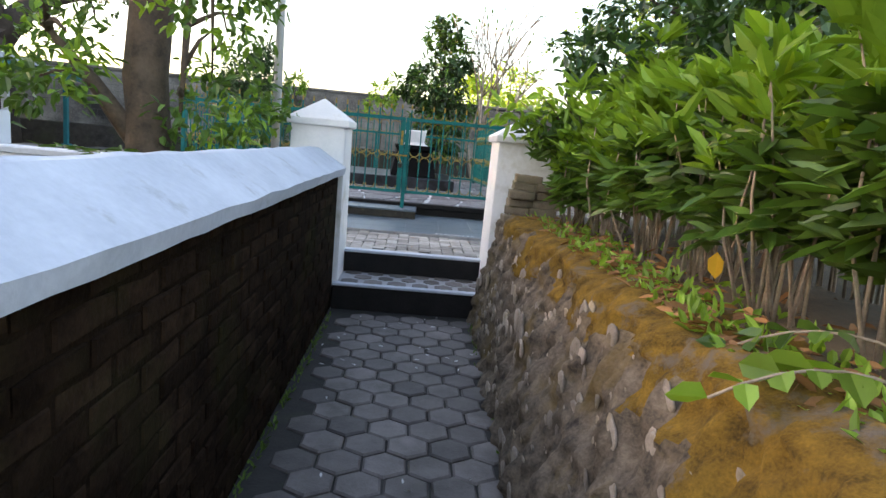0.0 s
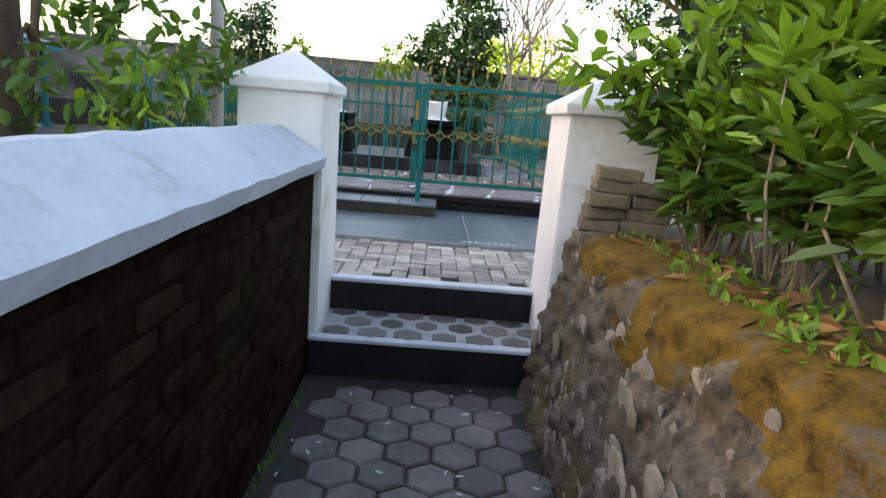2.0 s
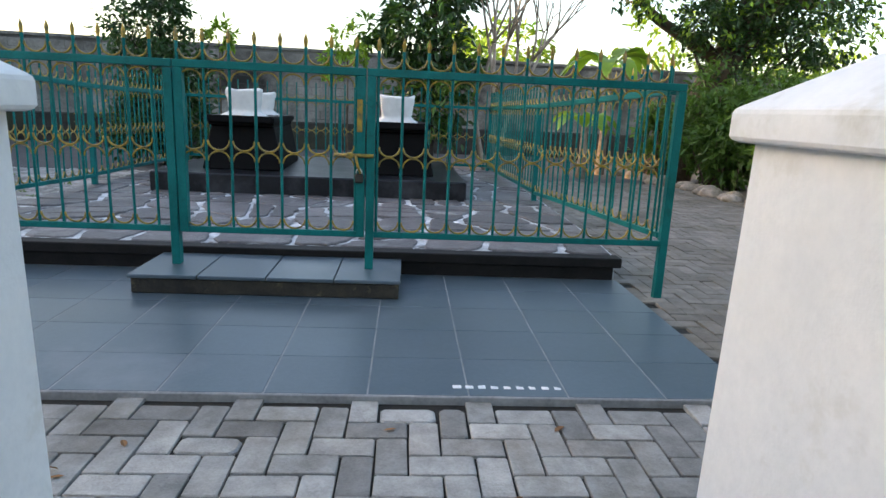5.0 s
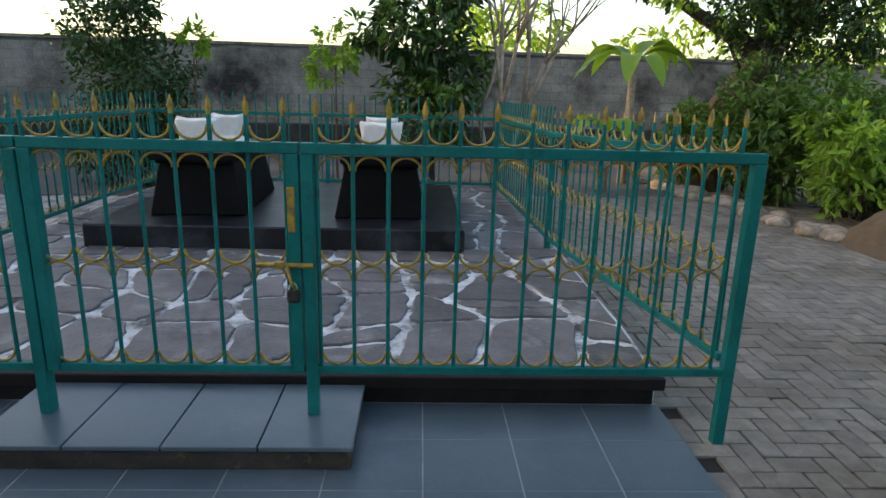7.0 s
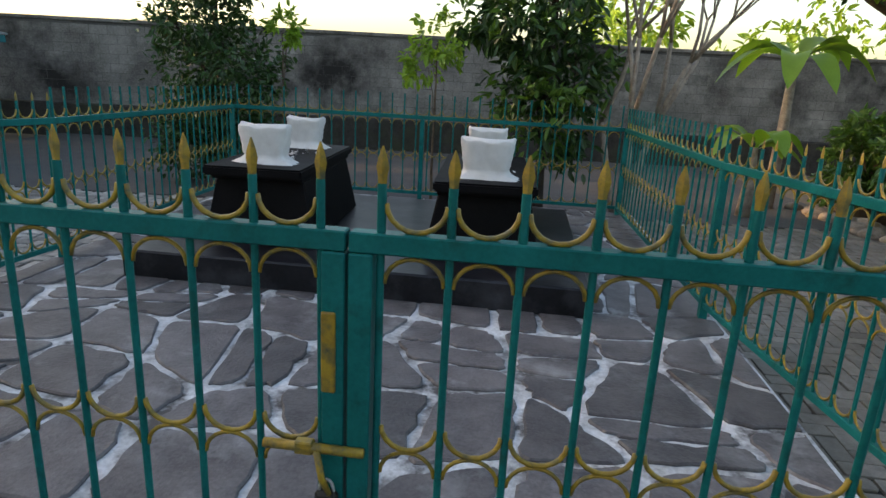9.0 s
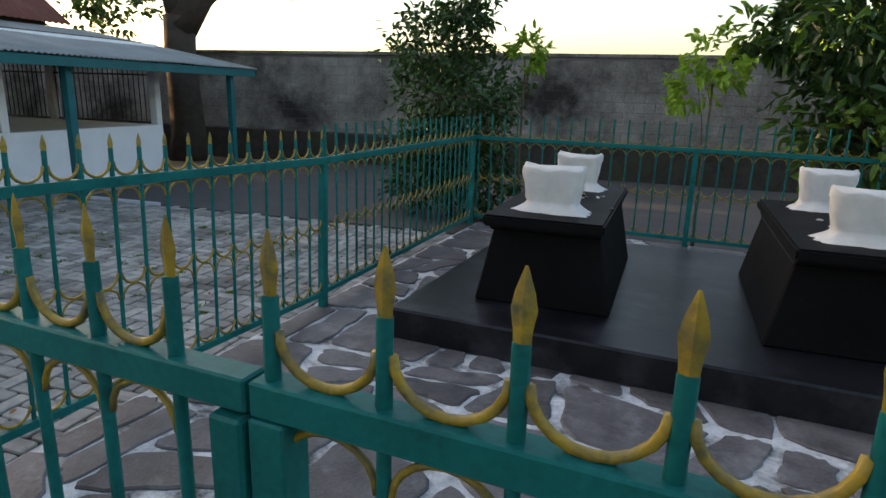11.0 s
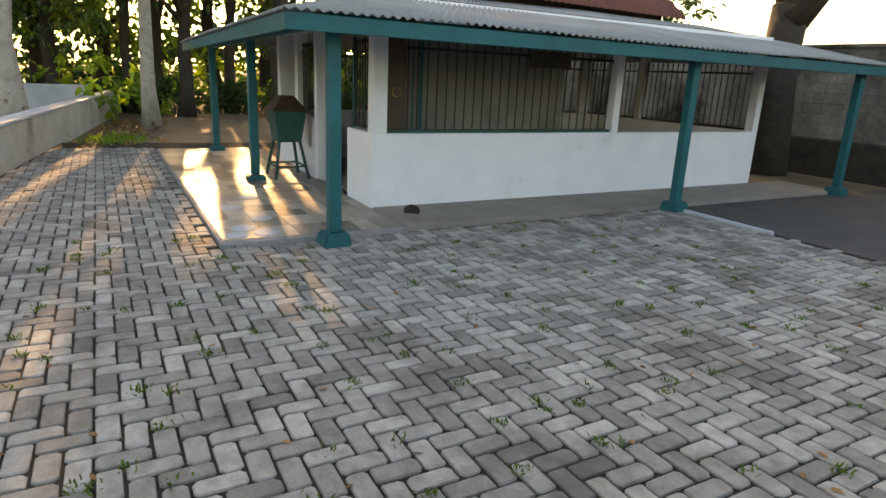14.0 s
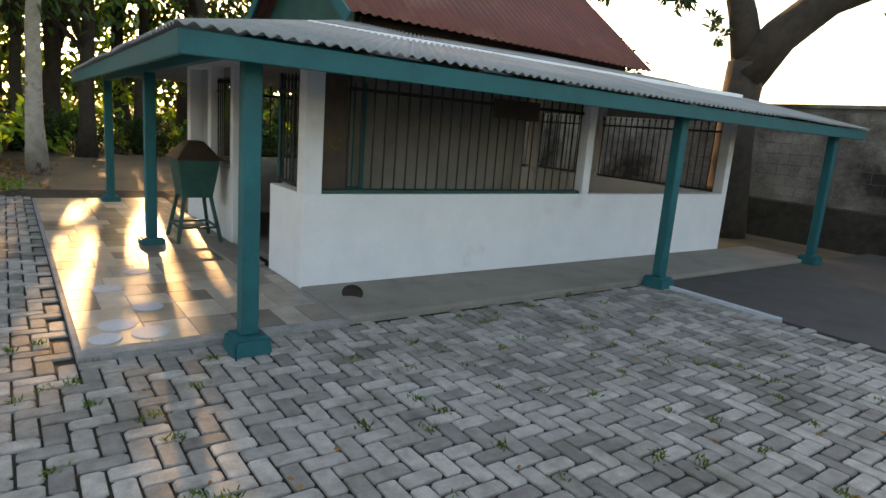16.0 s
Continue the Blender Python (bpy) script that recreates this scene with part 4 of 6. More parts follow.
for i in range(9):
    y = 10.6 + 0.9 * i
    beam("rafter", (BX, y, 2.24), (EX0 - 0.1 - 0.035 * i, y, EZ - 0.05), 0.07, 0.05, WOOD_DARK, roof)
for i in range(7):
    x = -10.2 - 0.8 * i
    beam("rafter", (x, BY0, 2.24), (x, EY0 + 0.15, EZ - 0.09), 0.07, 0.05, WOOD_DARK, roof)

# upper roof: rusty red sheets over a green gable
upper = thing("upper_roof", "rusty red sheet gable roof with green gable boards", "roof", kind="structure")
UX, UZ, MX, MZ, UY0, UY1 = -10.25, 2.54, -11.9, 3.75, 11.5, 16.42
put("sheet", corrugated("sheet", (UX, UY0, UZ + 0.04), (UX - 0.1, UY1, UZ), (MX, UY0, MZ), (MX, UY1, MZ), ROOF_RED, 0.12, 0.012), upper)
put("sheet", corrugated("sheet", (-13.75, UY1, UZ), (-13.75, UY0, UZ), (MX, UY1, MZ), (MX, UY0, MZ), ROOF_RED, 0.12, 0.012), upper)
for y in (UY0 + 0.25, UY1 - 0.3):
    v = [(UX - 0.35, y, UZ - 0.05), (-13.5, y, UZ - 0.05), (-13.5, y, UZ + 0.05), (MX, y, MZ - 0.06), (UX - 0.35, y, UZ + 0.1)]
    put("gable", mesh_from("gable", v + [(a, b + 0.03, c) for a, b, c in v], [(0, 1, 2, 3, 4), (9, 8, 7, 6, 5)] + [(i, 5 + i, 5 + (i + 1) % 5, (i + 1) % 5) for i in range(5)], DARK_TEAL), upper)
beam("barge_board", (UX + 0.05, UY0, UZ + 0.02), (MX, UY0, MZ + 0.02), 0.14, 0.03, TEAL, upper)
beam("barge_board", (-13.8, UY0, UZ - 0.02), (MX, UY0, MZ + 0.02), 0.14, 0.03, TEAL, upper)
boxed("wall_plate", (-13.2, -10.55, 11.8, 16.1, 2.33, 2.6), WOOD_DARK, upper, 0.01)

# donation box on legs
box = thing("donation_box", "dark green tapered donation box with brown lid on splayed legs", "donation box", (-11.78, 10.42, 0.04))
bm = bmesh.new()
v = add_box(bm, -0.26, 0.26, -0.22, 0.22, 0.50, 0.92)
for q in v[:4]:
    q.co.x *= 0.72
    q.co.y *= 0.72
bmesh.ops.bevel(bm, geom=list(bm.edges), offset=0.008, segments=1, affect="EDGES")
part("body", bm, DARK_TEAL, box)
bm = bmesh.new()
v = add_box(bm, -0.285, 0.285, -0.245, 0.245, 0.92, 1.12)
for q in v[4:]:
    q.co.x *= 0.4
    q.co.y *= 0.35
bmesh.ops.bevel(bm, geom=list(bm.edges), offset=0.008, segments=1, affect="EDGES")
part("lid", bm, WOOD_DARK, box, "brown hipped wooden lid")
for sx in (-1, 1):
    for sy in (-1, 1):
        v, f = tube_data([(sx * 0.27, sy * 0.23, 0), (sx * 0.16, sy * 0.14, 0.52)], [0.026, 0.026], 4)
        put("leg", mesh_from("leg", v, f, DARK_TEAL), box)
for sy in (-1, 1):
    v, f = tube_data([(-0.24, sy * 0.2, 0.17), (0.24, sy * 0.2, 0.17)], [0.016, 0.016], 4)
    put("stretcher", mesh_from("stretcher", v, f, DARK_TEAL), box)
for sx in (-1, 1):
    v, f = tube_data([(sx * 0.24, -0.2, 0.17), (sx * 0.24, 0.2, 0.17)], [0.016, 0.016], 4)
    put("stretcher", mesh_from("stretcher", v, f, DARK_TEAL), box)

# half coconut shell on the apron
bm = bmesh.new()
bmesh.ops.create_uvsphere(bm, u_segments=16, v_segments=10, radius=0.085)
bmesh.ops.delete(bm, geom=[q for q in bm.verts if q.co.z > 0.02], context="VERTS")
bmesh.ops.solidify(bm, geom=list(bm.faces), thickness=0.008)
shell = part("coconut_shell", bm, BARK_DARK, None, "", True)
shell.matrix_basis = pose(-9.0, 11.05, 0.085, 75, 0, 50) @ Matrix.Diagonal((1.1, 0.8, 0.35, 1))
tagged(shell, "half coconut shell lying tipped on the cement apron", "coconut shell")
into_yard(known)

# steel pole behind the coping
v, f = tube_data([(0, 0, 0), (0, 0, 2.5), (0, 0, 6.5)], [0.033, 0.032, 0.028], 12)
pole = put("pole", mesh_from("pole", v, f, POLE, True), None, pose(-0.70, 5.86, -0.05))
tagged(pole, "slim grey galvanised steel pole", "pole")

# ---------------------------------------------------------------- plants
tree("garden_tree", "brown-barked tree with low leafy shoots in the garden", (-1.45, 5.3, 0.1), 5.2, 0.165,
     [(-0.3, 0.0, 4.9, 1.3), (0.9, -0.4, 4.4, 1.0), (-1.4, 0.5, 4.2, 1.1), (0.35, 0.1, 0.95, 0.45), (0.55, 0.35, 1.1, 0.42), (0.55, -0.3, 1.65, 0.5), (-0.75, -0.2, 1.35, 0.5), (-0.55, 0.1, 1.9, 0.55), (0.2, 0.2, 2.2, 0.55), (-0.4, -0.6, 1.0, 0.35), (-0.2, -0.3, 2.7, 0.6)],
     7600, 0.095, BARK, LEAF_MID, 21, (-0.1, 0.1), 9, 0.15, 0.16, LEAF_BRIGHT)
tree("broadleaf_tree", "dark glossy broadleaf tree behind the graves", (0.88, 14.98, 0.0), 3.2, 0.06,
     [(0, 0, 1.1, 0.65), (0.1, 0.1, 1.7, 0.75), (-0.15, 0, 2.3, 0.75), (0.1, -0.1, 2.9, 0.6), (0, 0, 3.4, 0.4), (-0.75, 0.2, 2.25, 0.4)], 3300, 0.16, BARK_DARK, LEAF_DARK, 31, (0, 0), 8, 0.2, 0.1, LEAF_MID, 0.45)
tree("small_tree", "dark small-leaved bushy tree before the boundary wall", (-3.4, 15.6, 0.0), 2.5, 0.05,
     [(0, 0, 0.9, 0.75), (0.1, 0, 1.5, 0.85), (-0.2, 0, 2.1, 0.65), (0.15, 0, 2.6, 0.42), (0.35, -0.1, 0.55, 0.6), (-0.4, 0, 0.5, 0.55)], 7600, 0.10, BARK_DARK, LEAF_DARK, 41, (0, 0), 7, 0.15, 0.1)
tree("small_tree", "bright yellow-green sapling before the boundary wall", (-2.48, 15.5, 0.0), 2.0, 0.02,
     [(0.05, 0, 2.05, 0.24)], 260, 0.10, BARK, LEAF_BRIGHT, 43, (0, 0), 2, 0.5, 0.1)
tree("small_tree", "bright yellow-green sapling before the boundary wall", (-0.42, 14.95, 0.0), 1.95, 0.02,
     [(0.0, 0, 1.95, 0.36), (-0.15, 0, 1.7, 0.3)], 420, 0.10, BARK, LEAF_BRIGHT, 44, (0, 0), 2, 0.5, 0.1)


def bare_tree(at, seed, label):
    root = thing("bare_tree", label, "tree", at)
    rnd = random.Random(seed)
    tips = []

    def grow(p, d, length, r, depth, chunks):
        q = p + d * length
        mid = p.lerp(q, 0.5) + Vector((rnd.uniform(-1, 1), rnd.uniform(-1, 1), 0)) * length * 0.05
        chunks.append(tube_data([p, mid, q], [r, r * 0.9, r * 0.75], 6, 0.05, depth))
        if depth == 0:
            tips.append((q, d))
            return
        for _ in range(rnd.choice((2, 2, 3))):
            nd = (d + Vector((rnd.uniform(-0.6, 0.6), rnd.uniform(-0.6, 0.6), rnd.uniform(0.0, 0.35)))).normalized()
            grow(q, nd, length * rnd.uniform(0.6, 0.85), r * 0.65, depth - 1, chunks)
    for k in range(3):
        chunks = []
        a = k * 2.1 + 0.4
        grow(Vector((0, 0, -0.05)), Vector((0.28 * math.cos(a), 0.28 * math.sin(a), 1)).normalized(), 1.25, 0.045, 4, chunks)
        v, f = joined(chunks)
        put("branch", mesh_from("branch", v, f, STEM, True), root)
    rng = np.random.default_rng(seed)
    pick = [t for t in tips if rnd.random() < 0.6]
    leaf_part("leaves", [t[0] for t in pick], [t[1] for t in pick], 0.11, 0.045, LEAF_MID, root, rng)
    return root


bare_tree((1.8, 14.85, 0.0), 12, "bare pale-barked tree with thin forking branches")


def banana(at, seed, h=1.6, n=8, L=1.1):
    rnd = random.Random(seed)
    root = thing("banana_plant", "young banana plant with broad arching leaves", "banana plant", at)
    v, f = tube_data([(0, 0, -0.05), (0.02, 0, h * 0.5), (0, 0, h)], [0.09, 0.075, 0.05], 10, 0.05, seed)
    put("stem", mesh_from("stem", v, f, STEM, True), root)
    for k in range(n):
        a = 2.4 * k + rnd.uniform(-0.3, 0.3)
        lift = rnd.uniform(0.5, 1.3)
        d, s = Vector((math.cos(a), math.sin(a), 0)), Vector((-math.sin(a), math.cos(a), 0))
        vv, ff, N = [], [], 9
        for i in range(N + 1):
            t = i / N
            c = Vector((0, 0, h - 0.05)) + d * (L * t * 0.8) + Vector((0, 0, L * (lift * t - (0.5 + lift * 0.6) * t * t)))
            w = 0.17 * math.sin(math.pi * min(t * 0.94 + 0.06, 1)) ** 0.6 * (0.25 if t < 0.12 else 1)
            vv += [c + s * w + Vector((0, 0, 0.35 * w)), c, c - s * w + Vector((0, 0, 0.35 * w))]
        for i in range(N):
            o = i * 3
            ff += [(o, o + 1, o + 4, o + 3), (o + 1, o + 2, o + 5, o + 4)]
        put("leaf", mesh_from("leaf", vv, ff, LEAF_BRIGHT, True), root)
    return root


banana((4.2, 16.8, 0.0), 3, 2.0, 9, 1.25)
banana((3.6, 16.0, 0.0), 5, 0.9, 6, 0.8)
# thicket to the east
for i, (x, y, h, s) in enumerate(((5.7, 15.0, 1.6, 0.8), (6.1, 13.9, 1.4, 0.8), (5.7, 15.2, 2.2, 1.0), (6.4, 14.2, 1.8, 1.1), (7.0, 12.9, 1.3, 0.9), (7.4, 15.2, 2.0, 1.2), (6.2, 16.0, 1.9, 1.1), (8.4, 12.4, 1.8, 1.3), (9.2, 14.3, 2.3, 1.4), (5.5, 16.6, 1.3, 0.8), (7.6, 10.6, 1.4, 1.1))):
    rng = np.random.default_rng(200 + i)
    root = thing("bush", "tangled green bush at the edge of the yard", "bush", (x, y, 0.0), group="thicket")
    cs = [(rng.uniform(-s, s) * 0.6, rng.uniform(-s, s) * 0.6, rng.uniform(0.2, 0.85) * h) for _ in range(9)]
    pos, out = clumps(rng, cs, [0.5 * s] * 9, 2100)
    leaf_part("foliage", pos, out, 0.13, 0.06, (LEAF_MID, LEAF_BRIGHT, LEAF_MID)[i % 3], root, rng)
    chunks = [tube_data([(rng.uniform(-0.3, 0.3), rng.uniform(-0.3, 0.3), -0.05), c], [0.02, 0.008], 5) for c in cs]
    v, f = joined(chunks)
    put("stem", mesh_from("stem", v, f, BARK, True), root)["kind"] = "stuff"
tree("leaning_tree", "leaning brown tree over the thicket", (5.5, 16.9, 0.0), 4.8, 0.40,
     [(1.0, 0, 4.8, 1.2), (2.3, 0.2, 4.2, 1.2), (-0.4, 0, 4.4, 0.9), (1.6, -0.6, 3.4, 0.9), (2.8, 0, 3.2, 0.9), (-0.6, -0.3, 3.3, 0.6), (-1.4, -0.3, 3.6, 0.7), (0.2, -0.5, 2.9, 0.6), (2.2, -1.0, 2.6, 0.8)], 6200, 0.13, BARK, LEAF_DARK, 61, (2.6, 0), 7, 0.5, 0.1, LEAF_BRIGHT)

# hedge on the raised bed beside the alley
k = 0
for (x, y, h, st, sp, ll, lw, near) in (
        (1.80, 5.42, 1.12, 12, 0.26, 0.13, 0.05, 1), (2.05, 5.1, 1.3, 14, 0.32, 0.13, 0.05, 0), (1.68, 4.95, 1.0, 9, 0.24, 0.13, 0.05, 0), (1.62, 5.25, 0.62, 14, 0.24, 0.13, 0.042, 0), (1.72, 4.75, 0.75, 18, 0.28, 0.13, 0.044, 1), (1.78, 4.15, 0.85, 20, 0.30, 0.14, 0.045, 1),
        (1.82, 3.55, 0.90, 20, 0.32, 0.14, 0.046, 1), (1.80, 2.95, 0.88, 20, 0.30, 0.14, 0.048, 1), (1.85, 2.40, 0.95, 20, 0.30, 0.15, 0.05, 1),
        (2.25, 4.9, 1.0, 18, 0.35, 0.14, 0.045, 0), (2.30, 4.1, 1.05, 18, 0.38, 0.14, 0.046, 0), (2.35, 3.3, 1.1, 18, 0.4, 0.15, 0.048, 0), (2.4, 2.5, 1.2, 18, 0.4, 0.15, 0.05, 0), (1.95, 1.75, 0.95, 14, 0.3, 0.15, 0.05, 1), (2.5, 1.6, 1.2, 14, 0.4, 0.15, 0.05, 0)):
    # Top whorls take the brighter leaf colour, standing in for light from above.
    shrub("hedge_shrub", "evergreen hedge shrub with long glossy leaves on pale stems", (x, y, 0.47), st, h, sp, ll * 1.15, lw * 1.2, LEAF_MID if near or k % 2 else LEAF_DARK, 300 + k, 15, 3, LEAF_BRIGHT)
    k += 1
def overhang(at, tips, seed):
    """Thin arching branches with alternate broad leaves, from one base."""
    root = thing("overhanging_shrub", "leafy shrub with broad glossy leaves leaning over the gate pillar", "shrub", at)
    rng = np.random.default_rng(seed)
    dark, light = ([], []), ([], [])
    for tip in tips:
        e = Vector(tip) - Vector(at)
        mid = Vector((e.x * 0.25, e.y * 0.25, e.z * 0.72))
        pts = [Vector((0, 0, -0.05)).lerp(mid, t).lerp(mid.lerp(e, t), t) for t in np.linspace(0, 1, 8)]
        put("branch", mesh_from("branch", *tube_data(pts, np.linspace(0.012, 0.003, 8), 6, 0.1, seed), BARK, True), root)
        for k in range(27):
            t = rng.uniform(0.5, 1.0)
            i = min(int(t * 7), 6)
            p = pts[i].lerp(pts[i + 1], t * 7 - i) + Vector(rng.normal(size=3) * 0.035)
            d = (pts[i + 1] - pts[i]).normalized() * 0.4 + Vector(rng.normal(size=3) * 0.6) + Vector((-0.1, -0.2, 0.0))
            store = light if t > 0.86 else dark
            store[0].append(tuple(p)), store[1].append(tuple(d))
    leaf_part("foliage", *dark, 0.115, 0.055, LEAF_MID, root, rng)
    leaf_part("foliage", *light, 0.115, 0.055, LEAF_BRIGHT, root, rng)
    return root


overhang((1.72, 5.35, 0.5), [(1.00, 5.50, 1.27), (1.06, 5.42, 1.31), (1.13, 5.38, 1.20), (1.15, 5.32, 1.33), (1.2, 5.42, 1.1), (1.25, 5.25, 1.22), (1.3, 5.25, 1.1), (1.3, 5.3, 1.38), (1.38, 5.3, 1.28), (1.42, 5.15, 1.15), (1.45, 5.35, 1.42), (1.5, 5.2, 1.0), (1.5, 5.0, 1.25)], 9)
tree("shade_tree", "dark spreading tree over the raised bed", (3.6, 6.6, 0.0), 3.2, 0.10,
     [(-0.9, -1.0, 1.9, 0.62), (-1.3, -0.3, 2.25, 0.55), (-0.4, -1.5, 2.4, 0.8), (0.3, -0.8, 2.6, 1.0), (-0.2, 0.2, 3.0, 1.0), (0.8, -2.0, 2.2, 1.0), (-0.4, -2.4, 2.6, 0.8), (0.6, -3.2, 2.4, 0.9), (1.2, 0.2, 2.2, 1.0), (-0.9, -1.2, 1.4, 0.35), (-1.5, -1.5, 1.55, 0.42), (-1.35, -2.2, 1.6, 0.45), (-1.2, -3.0, 1.7, 0.5), (-1.0, -1.9, 2.0, 0.6), (-1.9, -0.9, 1.75, 0.35)],
     9500, 0.12, BARK_DARK, LEAF_DARK, 71, (-0.2, -0.6), 10, 0.3, 0.1, LEAF_MID)


def frond(at, direction, n, L, leaf_l, leaf_w, material, seed, label):
    """A compound leaf: paired rounded leaflets along a stalk."""
    rng = np.random.default_rng(seed)
    root = thing("fern_frond", label, "plant", at)
    d = Vector(direction).normalized()
    s = d.cross(Vector((0, 0, 1))).normalized()
    pts = [d * (L * t) + Vector((0, 0, 0.12 * t - 0.22 * t * t)) for t in np.linspace(0, 1, 7)]
    v, f = tube_data(pts, [0.004] * 7, 5)
    put("stalk", mesh_from("stalk", v, f, STEM, True), root)
    pos, out = [], []
    for i in range(n):
        t = 0.3 + 0.7 * i / n
        p = d * (L * t) + Vector((0, 0, 0.12 * t - 0.22 * t * t))
        for q in (-1, 1):
            pos.append(p)
            out.append(s * q + d * 0.45 + Vector((0, 0, -0.15)))
    pos.append(pts[-1]), out.append(d)
    leaf_part("foliage", pos, out, leaf_l, leaf_w, material, root, rng, 0.12)
    return root


frond((1.60, 2.12, 0.52), (-1, 0.0, 0.1), 4, 0.46, 0.125, 0.07, LEAF_BRIGHT, 5, "bright green compound leaf with rounded leaflets")
frond((1.75, 2.3, 0.55), (-1, 0.4, 0.1), 4, 0.42, 0.11, 0.065, LEAF_MID, 6, "green compound leaf with rounded leaflets")
for i in range(9):
    a = i * 0.7
    frond((-1.15 + 0.3 * math.cos(a), 4.3 + 0.12 * i, 0.62), (math.cos(a), math.sin(a), 0.5), 9, 0.5, 0.10, 0.03, LEAF_MID, 40 + i, "green fern frond above the coping")

# low weeds and fallen leaves on the raised bed
rng = np.random.default_rng(8)
n = 900
pos = np.stack([1.32 + rng.gamma(1.6, 0.12, n), rng.uniform(0.8, 5.6, n), np.full(n, 0.47)], 1)
ob = leaf_part("weeds", pos, np.concatenate([rng.normal(size=(n, 2)) * 0.6, rng.uniform(0.3, 1.2, (n, 1))], 1), 0.07, 0.028, LEAF_BRIGHT, None, rng)
tagged(ob, "small bright weeds along the top of the rubble wall", "weeds", kind="stuff")
n = 420
pos = np.stack([1.28 + rng.gamma(2.0, 0.16, n), rng.uniform(0.8, 5.6, n), np.full(n, 0.495)], 1)
ob = leaf_part("fallen_leaves", pos, np.concatenate([rng.normal(size=(n, 2)), rng.uniform(-0.05, 0.25, (n, 1))], 1), 0.08, 0.035, LEAF_DRY, None, rng, 0.1)
tagged(ob, "dry brown fallen leaves on the soil", "fallen leaves", kind="stuff")
yl = leaf_part("yellow_leaf", [(1.42, 2.72, 0.72)], [(0.1, 0.1, -1)], 0.10, 0.055, LEAF_YELLOW, None, rng, 0.05)
tagged(yl, "single yellow leaf hanging in the hedge", "leaf", kind="")
yl["kind"] = ""
n = 260
pos = np.stack([rng.uniform(-7.5, 2.2, n), rng.uniform(6.3, 14, n), np.full(n, 0.006)], 1)
keep = ~((pos[:, 0] > -3.2) & (pos[:, 1] > 7.2))
ob = leaf_part("litter", pos[keep], np.concatenate([rng.normal(size=(n, 2)), np.full((n, 1), 0.08)], 1)[keep], 0.05, 0.022, LEAF_DRY, None, rng, 0.05)
tagged(ob, "few dry leaves scattered on the pavers", "fallen leaves", kind="stuff")
known = set(bpy.data.objects)
n = 420
gx = rng.uniform(-22, -15.8, n)
pos = np.stack([gx, 6.9 + 0.1417 * (-11 - gx) + np.abs(rng.normal(size=n)) * 0.7, np.full(n, -0.02)], 1)
ob = leaf_part("dry_litter", pos, np.concatenate([rng.normal(size=(n, 2)), np.full((n, 1), 0.15)], 1), 0.12, 0.055, LEAF_DRY, None, rng, 0.05)
tagged(ob, "dry brown leaves on the earth along the garden wall", "fallen leaves", kind="stuff")
weed = thing("weed_clump", "low yellow-green weeds on the bare earth", "weeds", (-16.9, 8.35, -0.03))
wp = np.stack([rng.normal(size=260) * 0.4, rng.normal(size=260) * 0.3, np.abs(rng.normal(size=260)) * 0.05], 1)
leaf_part("foliage", wp, rng.normal(size=(260, 3)) * 0.7 + np.array([0, 0, 0.8]), 0.13, 0.035, LEAF_BRIGHT, weed, rng)
into_yard(known)
# tufts of grass in the paver joints
pos, out = [], []
for _ in range(190):
    cx, cy = rng.uniform(-8.3, -3.2), rng.uniform(7.4, 13.5)
    m = int(rng.integers(8, 26))
    pos.append(np.stack([cx + rng.normal(size=m) * 0.022, cy + rng.normal(size=m) * 0.022, np.full(m, -0.004)], 1))
    out.append(np.concatenate([rng.normal(size=(m, 2)) * 0.5, np.ones((m, 1))], 1))
ob = leaf_part("grass_tufts", np.concatenate(pos), np.concatenate(out), 0.036, 0.009, GRASS, None, rng)
tagged(ob, "small grass tufts growing in the paver joints", "grass", kind="stuff")

# trees round the shrine and the western grove
known = set(bpy.data.objects)
RIGHT = Vector((0.851, 0.525, 0.0))


